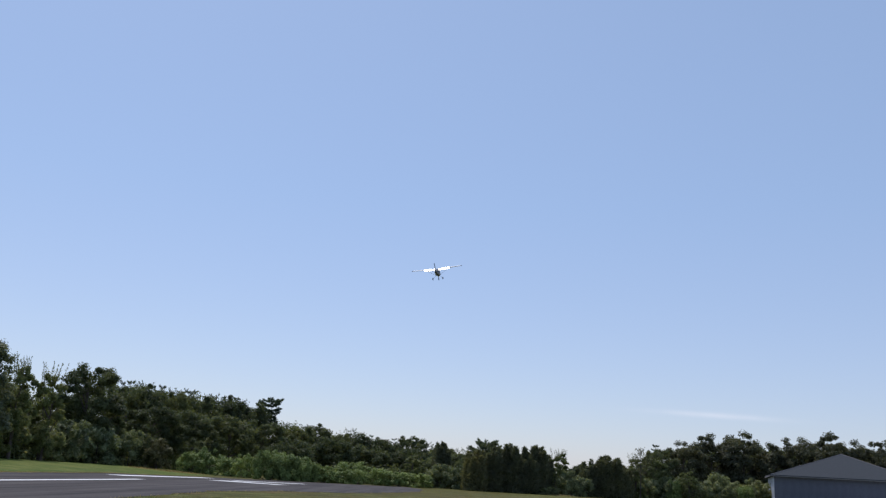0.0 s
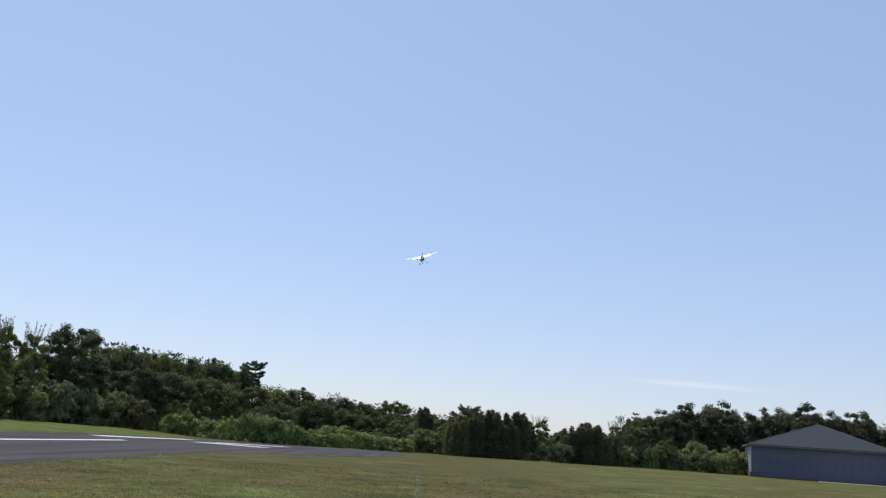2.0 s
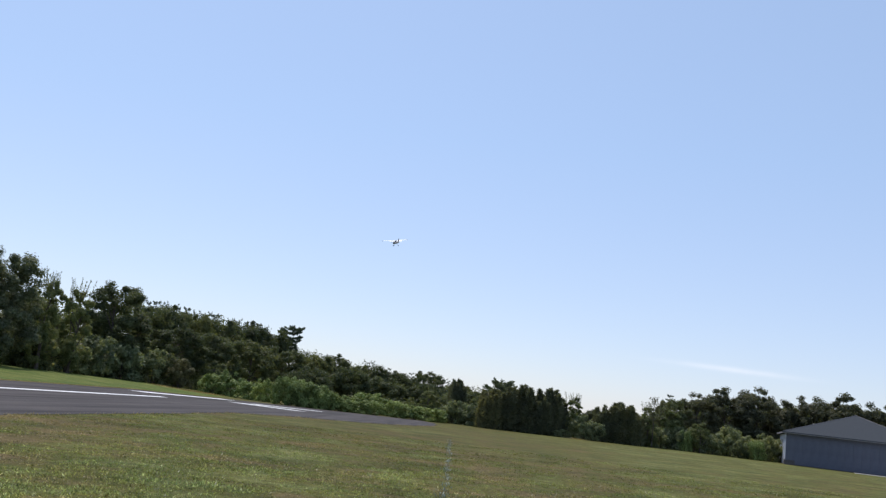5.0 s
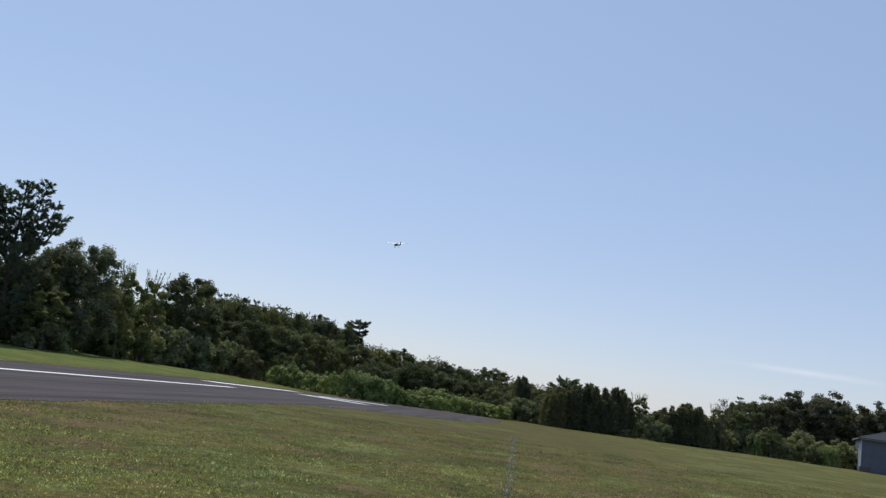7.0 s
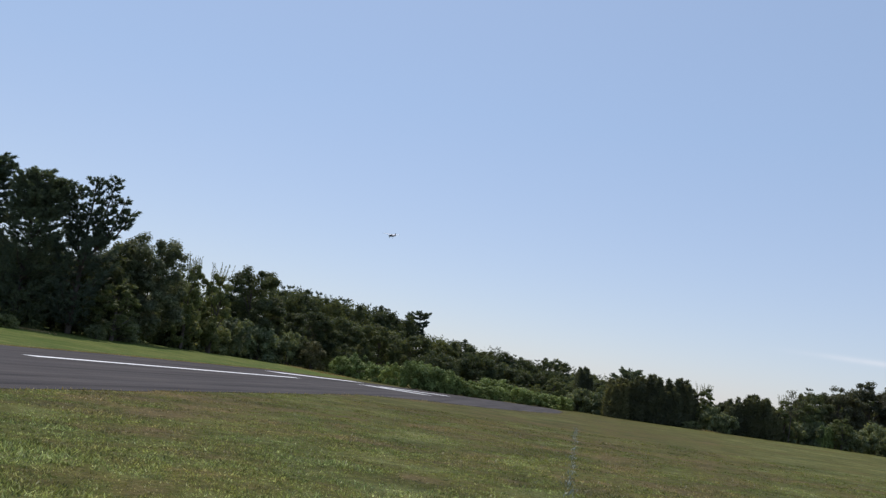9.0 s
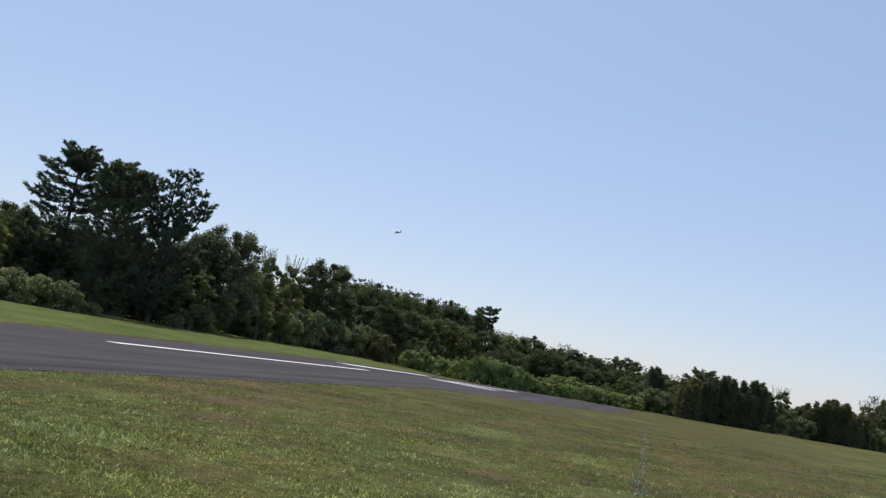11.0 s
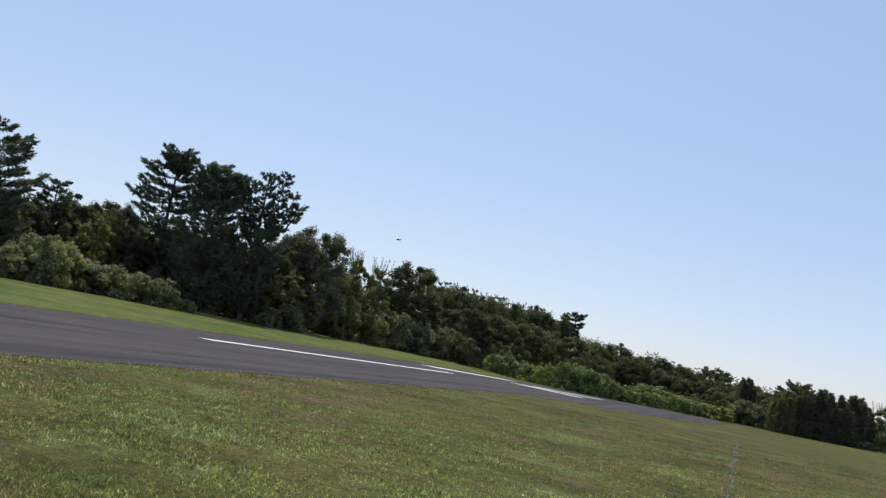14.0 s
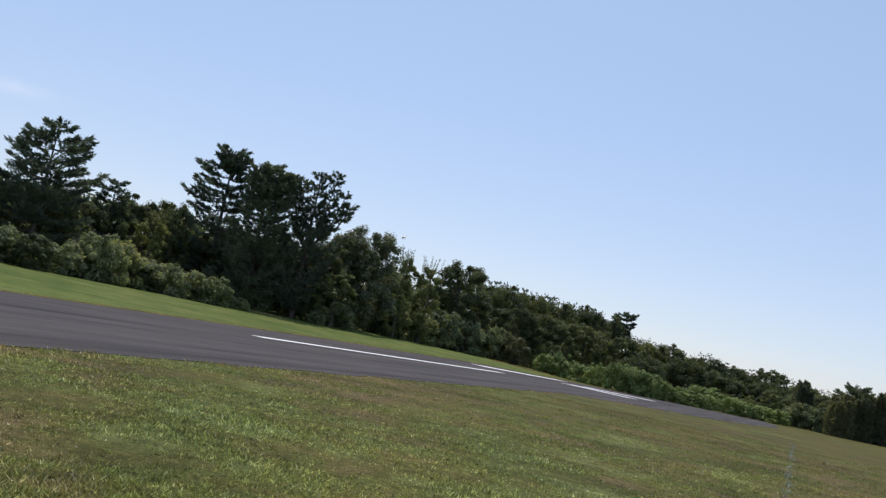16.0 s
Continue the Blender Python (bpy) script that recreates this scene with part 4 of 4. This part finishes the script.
# ---- grass ----
def build_grass():
    """Standing blades in tufts on the near field."""
    rng = np.random.default_rng(9)
    q = []
    tufts, blades = 74000, 8
    dist = 4.5 * (48.0 / 4.5) ** rng.random(tufts)
    az = np.radians(rng.uniform(-58, 36, tufts))
    x, y = dist * np.sin(az), dist * np.cos(az)
    lush = np.array([noise.noise((a * 0.5, b * 0.5, 7.0)) for a, b in zip(x, y)])
    edge = np.array([runway_edges(v)[1] for v in y])
    keep = (x > edge - 0.1 + 0.3 * rng.random(tufts) ** 2) & (rng.random(tufts) < 0.9 + 0.5 * lush)
    x, y, lush, dist = x[keep], y[keep], lush[keep], dist[keep]
    n = len(x) * blades
    far = np.repeat(dist, blades)
    loose = 0.035 * (far / 5.0) ** 0.4
    cx = np.repeat(x, blades) + rng.normal(size=n) * loose
    cy = np.repeat(y, blades) + rng.normal(size=n) * loose
    hgt = 0.034 * (0.35 + 0.9 * rng.random(n)) * np.repeat((1.0 + 0.8 * lush) * (0.5 + 1.1 * rng.random(len(x)) ** 1.5), blades)
    base = np.stack([cx, cy, np.full(n, -0.008)], axis=1)
    bend = rng.normal(size=(n, 2)) * 0.6
    up = np.stack([bend[:, 0], bend[:, 1], np.ones(n)], axis=1)
    a = rng.random(n) * math.tau
    width = 0.0085 * (far / 5.0) ** 0.6 * (0.6 + 0.7 * rng.random(n))
    side = np.stack([np.cos(a) * width, np.sin(a) * width, np.zeros(n)], axis=1)
    tip = base + up * hgt[:, None]
    q.append(np.stack([base - side, base + side, tip], axis=1))
    fringe = []
    for k, sign, count in ((0, -1, 12000), (1, 1, 900)):      # dry fringes along the runway's edges
        y = rng.uniform(8, 100, count)
        x = np.array([runway_edges(v)[k] for v in y]) + sign * (np.abs(rng.normal(size=count)) * 0.3 - 0.08)
        base = np.stack([x, y, np.array([height(a, b) for a, b in zip(x, y)]) - 0.02], axis=1)
        tip = base + np.stack([rng.normal(size=count) * 0.06, rng.normal(size=count) * 0.06, 0.05 + 0.08 * rng.random(count)], axis=1)
        side = np.stack([rng.normal(size=count) * 0.012, rng.normal(size=count) * 0.02, np.zeros(count)], axis=1)
        fringe.append(np.stack([base - side, base + side, tip], axis=1))
    for az, dist, long, wide in ((-34.8, 99, 3.0, 0.8), (-18.8, 128, 1.6, 0.6), (-17.0, 129, 2.2, 0.9), (-16.5, 126, 3.2, 0.5), (7.3, 119, 1.6, 0.5)):
        count = int(260 * long)             # bare dry spots at the foot of the wood
        cx, cy = polar(az, dist)
        x, y = cx + rng.normal(size=count) * long * 0.5, cy + rng.normal(size=count) * wide
        base = np.stack([x, y, np.array([height(a, b) for a, b in zip(x, y)]) - 0.03], axis=1)
        tip = base + np.stack([rng.normal(size=count) * 0.1, rng.normal(size=count) * 0.1, 0.06 + 0.16 * rng.random(count)], axis=1)
        side = np.stack([0.03 + 0.03 * rng.random(count), rng.normal(size=count) * 0.02, np.zeros(count)], axis=1)
        fringe.append(np.stack([base - side, base + side, tip], axis=1))
    ob = linked("dry_fringe", tris_mesh("dry_fringe", np.concatenate(fringe)), STRAW, None)
    tagged(ob, "dry straw-coloured grass along the runway's edges", "dry grass", kind="stuff")
    ob = linked("grass", tris_mesh("grass", np.concatenate(q)), GRASS_BLADE, None)
    tagged(ob, "short green and straw-coloured grass blades on the field", "grass", kind="stuff")


build_grass()


def build_chalk_line():
    """A worn chalk line across the field: whitened blades, thinning with distance."""
    rng = np.random.default_rng(12)
    n = 700
    y = 13.0 + 40.0 * rng.random(n) ** 1.5
    clump = np.array([noise.noise((v * 0.8, 3.0, 1.0)) + 0.5 * noise.noise((v * 3.0, 9.0, 1.0)) for v in y])
    y = y[clump + 0.4 * rng.normal(size=n) > -0.12]
    n = len(y)
    x = 0.03 - 0.0105 * y + rng.normal(size=n) * 0.06 + 0.02 * np.sin(y * 0.9)
    base = np.stack([x, y, np.full(n, -0.005)], axis=1)
    tip = base + np.stack([rng.normal(size=n) * 0.04, rng.normal(size=n) * 0.06, 0.05 + 0.04 * rng.random(n)], axis=1)
    wide = 0.004 + 0.009 * rng.random(n)
    side = np.stack([wide, rng.normal(size=n) * 0.006, np.zeros(n)], axis=1)
    ob = linked("chalk_line", quads_mesh("chalk_line", np.stack([base - side, (base + tip) / 2 + side, tip, (base + tip) / 2 - side], axis=1)), CHALK, None)
    tagged(ob, "worn pale chalk line on the grass", "field line", kind="stuff")


build_chalk_line()


# ---- the aeroplane ----
def oval(y, cx, cz, rx, rz, n=14, power=0.8):
    out = []
    for k in range(n):
        a = k * math.tau / n
        c, s = math.cos(a), math.sin(a)
        out.append((cx + rx * math.copysign(abs(c) ** power, c), y, cz + rz * math.copysign(abs(s) ** power, s)))
    return out


def aerofoil(x, y_lead, chord, z, thick, n=7):
    """A closed wing section across x, leading edge forward (+y)."""
    up, down = [], []
    for i in range(n):
        t = (1 - math.cos(math.pi * i / (n - 1))) / 2
        th = thick * chord * 2.9 * (0.2969 * math.sqrt(t) - 0.126 * t - 0.3516 * t * t + 0.2843 * t ** 3 - 0.1015 * t ** 4) * 1.7
        camber = 0.03 * chord * math.sin(math.pi * t)
        up.append((x, y_lead - t * chord, z + camber + th - 0.05 * chord * t))
        down.append((x, y_lead - t * chord, z + camber * 0.4 - th * 0.6 - 0.002 - 0.05 * chord * t))
    return up + down[::-1]


def build_aeroplane():
    ob = empty("light_aeroplane")
    tagged(ob, "small white high-wing aeroplane climbing away, wheels down", "aeroplane")
    bm = bmesh.new()
    loft(bm, [oval(2.45, 0, -0.05, 0.22, 0.20), oval(2.25, 0, -0.05, 0.45, 0.40), oval(1.4, 0, 0.02, 0.57, 0.46), oval(0.7, 0, 0.16, 0.60, 0.62),
              oval(-0.9, 0, 0.20, 0.58, 0.60), oval(-2.0, 0, 0.10, 0.42, 0.50), oval(-4.0, 0, 0.10, 0.20, 0.26), oval(-5.4, 0, 0.14, 0.05, 0.12)])
    body = part("fuselage", bm, DARK_SKIN, ob, "dark-painted fuselage", True)
    bm = bmesh.new()
    loft(bm, [oval(1.15, 0, 0.62, 0.48, 0.10), oval(0.75, 0, 0.72, 0.53, 0.20), oval(-0.6, 0, 0.74, 0.53, 0.18), oval(-1.5, 0, 0.60, 0.40, 0.10)])
    part("cabin_window", bm, GLASS_DARK, body, "dark cabin glazing", True)
    for s in (-1, 1):
        bm = bmesh.new()
        loft(bm, [aerofoil(s * 0.0, 0.85, 1.63, 0.98, 0.14), aerofoil(s * 2.6, 0.85, 1.63, 1.06, 0.14), aerofoil(s * 5.2, 0.70, 1.25, 1.15, 0.13), aerofoil(s * 5.35, 0.6, 1.05, 1.155, 0.11)])
        wing = part("wing", bm, WHITE_SKIN, ob, "white wing", True)
        bm = bmesh.new()
        loft(bm, [aerofoil(s * 5.36, 0.65, 1.25, 1.13, 0.17), aerofoil(s * 5.62, 0.5, 1.05, 1.08, 0.14)])
        part("wing_tip", bm, DARK_SKIN, wing, "dark wing tip", True)
        bm = bmesh.new()
        loft(bm, [[(s * 0.40, -0.62, 0.99), (s * 2.8, -0.62, 1.07), (s * 2.8, -0.62, 0.99), (s * 0.40, -0.62, 0.91)],
                  [(s * 0.40, -1.20, 0.62), (s * 2.8, -1.20, 0.70), (s * 2.8, -1.19, 0.67), (s * 0.40, -1.19, 0.59)]])
        part("flap", bm, FLAP_SKIN, wing, "lowered white flap")
        bm = bmesh.new()
        tube(bm, [(s * 0.5, 0.25, -0.35), (s * 2.5, 0.25, 0.97)], [0.03, 0.03], 6)
        part("strut", bm, STRUT_METAL, wing)
        bm = bmesh.new()
        loft(bm, [aerofoil(s * 0.05, -4.25, 1.25, 0.22, 0.09), aerofoil(s * 1.7, -4.55, 0.85, 0.22, 0.09)])
        part("tailplane", bm, WHITE_SKIN, ob, "white tailplane", True)
        bm = bmesh.new()
        tube(bm, [(s * 0.4, -0.35, -0.45), (s * 0.85, -0.4, -0.95), (s * 1.1, -0.4, -1.15)], [0.04, 0.035, 0.03], 6)
        leg = part("main_gear_leg", bm, STRUT_METAL, ob)
        bm = bmesh.new()
        tube(bm, [(s * 1.02, -0.4, -1.2), (s * 1.05, -0.4, -1.2), (s * 1.19, -0.4, -1.2), (s * 1.22, -0.4, -1.2)], [0.18, 0.24, 0.24, 0.18], 14)
        part("wheel", bm, RUBBER, leg)
    bm = bmesh.new()
    rows = [[(0.06, -3.5, 0.3), (0.06, -5.3, 0.15), (-0.06, -5.3, 0.15), (-0.06, -3.5, 0.3)], [(0.04, -4.6, 1.1), (0.04, -5.55, 1.1), (-0.04, -5.55, 1.1), (-0.04, -4.6, 1.1)],
            [(0.05, -4.95, 1.75), (0.05, -5.75, 1.75), (-0.05, -5.75, 1.75), (-0.05, -4.95, 1.75)]]
    loft(bm, rows)
    part("fin", bm, DARK_SKIN, ob, "dark tail fin")
    bm = bmesh.new()
    tube(bm, [(0, 1.75, -0.4), (0, 1.8, -1.05)], [0.05, 0.04], 6)
    leg = part("nose_gear_leg", bm, STRUT_METAL, ob)
    bm = bmesh.new()
    tube(bm, [(-0.09, 1.8, -1.15), (-0.07, 1.8, -1.15), (0.07, 1.8, -1.15), (0.09, 1.8, -1.15)], [0.14, 0.2, 0.2, 0.14], 14)
    part("wheel", bm, RUBBER, leg)
    bm = bmesh.new()
    loft(bm, [oval(2.78, 0, -0.05, 0.03, 0.03, 10), oval(2.6, 0, -0.05, 0.14, 0.14, 10), oval(2.46, 0, -0.05, 0.17, 0.17, 10)])
    hub = part("propeller", bm, DARK_SKIN, ob, "", True)
    hub.location = (0, 0, 0)
    for s in (-1, 1):
        bm = bmesh.new()
        loft(bm, [[(-0.07, 2.56, -0.05 + s * 0.1), (0.07, 2.60, -0.05 + s * 0.1), (0.07, 2.58, -0.05 + s * 0.1), (-0.07, 2.54, -0.05 + s * 0.1)],
                  [(-0.04, 2.57, -0.05 + s * 0.95), (0.04, 2.585, -0.05 + s * 0.95), (0.04, 2.575, -0.05 + s * 0.95), (-0.04, 2.56, -0.05 + s * 0.95)]])
        part("blade", bm, STRUT_METAL, hub)
    return ob


aeroplane = build_aeroplane()

# seconds, x, y, z, pitch up, bank to its left, heading to its left
FLIGHT = [
    (0.0, -4.6, 190.0, 45.1, 8.0, 9.0, -4.0),
    (1.0, -4.0, 226.4, 50.0, 8.0, 18.5, 0.0),
    (2.0, -6.1, 262.5, 55.5, 8.0, 18.0, 6.0),
    (3.0, -11.9, 298.4, 61.1, 8.0, 20.0, 12.0),
    (5.5, -45.3, 387.0, 71.1, 7.0, 11.0, 25.0),
    (7.0, -76.0, 438.0, 74.9, 6.5, 10.0, 33.0),
    (8.0, -99.7, 470.5, 78.0, 6.0, 8.0, 38.0),
    (9.0, -126.2, 501.8, 81.2, 5.5, 6.0, 43.0),
    (11.5, -201.5, 574.9, 84.0, 5.0, 5.0, 48.0),
    (12.5, -233.7, 602.3, 83.5, 5.0, 4.0, 50.0),
    (13.5, -266.3, 628.9, 82.8, 5.0, 3.0, 51.0),
    (14.5, -299.3, 654.4, 83.6, 5.0, 2.0, 52.0),
    (15.5, -331.7, 679.7, 84.0, 5.0, 1.0, 52.0),
    (16.0, -347.8, 692.1, 84.3, 5.0, 1.0, 52.0),
]


def motions():
    rows = [(t, Matrix.Translation((x, y, z)) @ pose(0, 0, 0, 0, 0, turn) @ pose(0, 0, 0, up) @ pose(0, 0, 0, 0, -bank)) for t, x, y, z, up, bank, turn in FLIGHT]
    walk(aeroplane, rows)


motions()
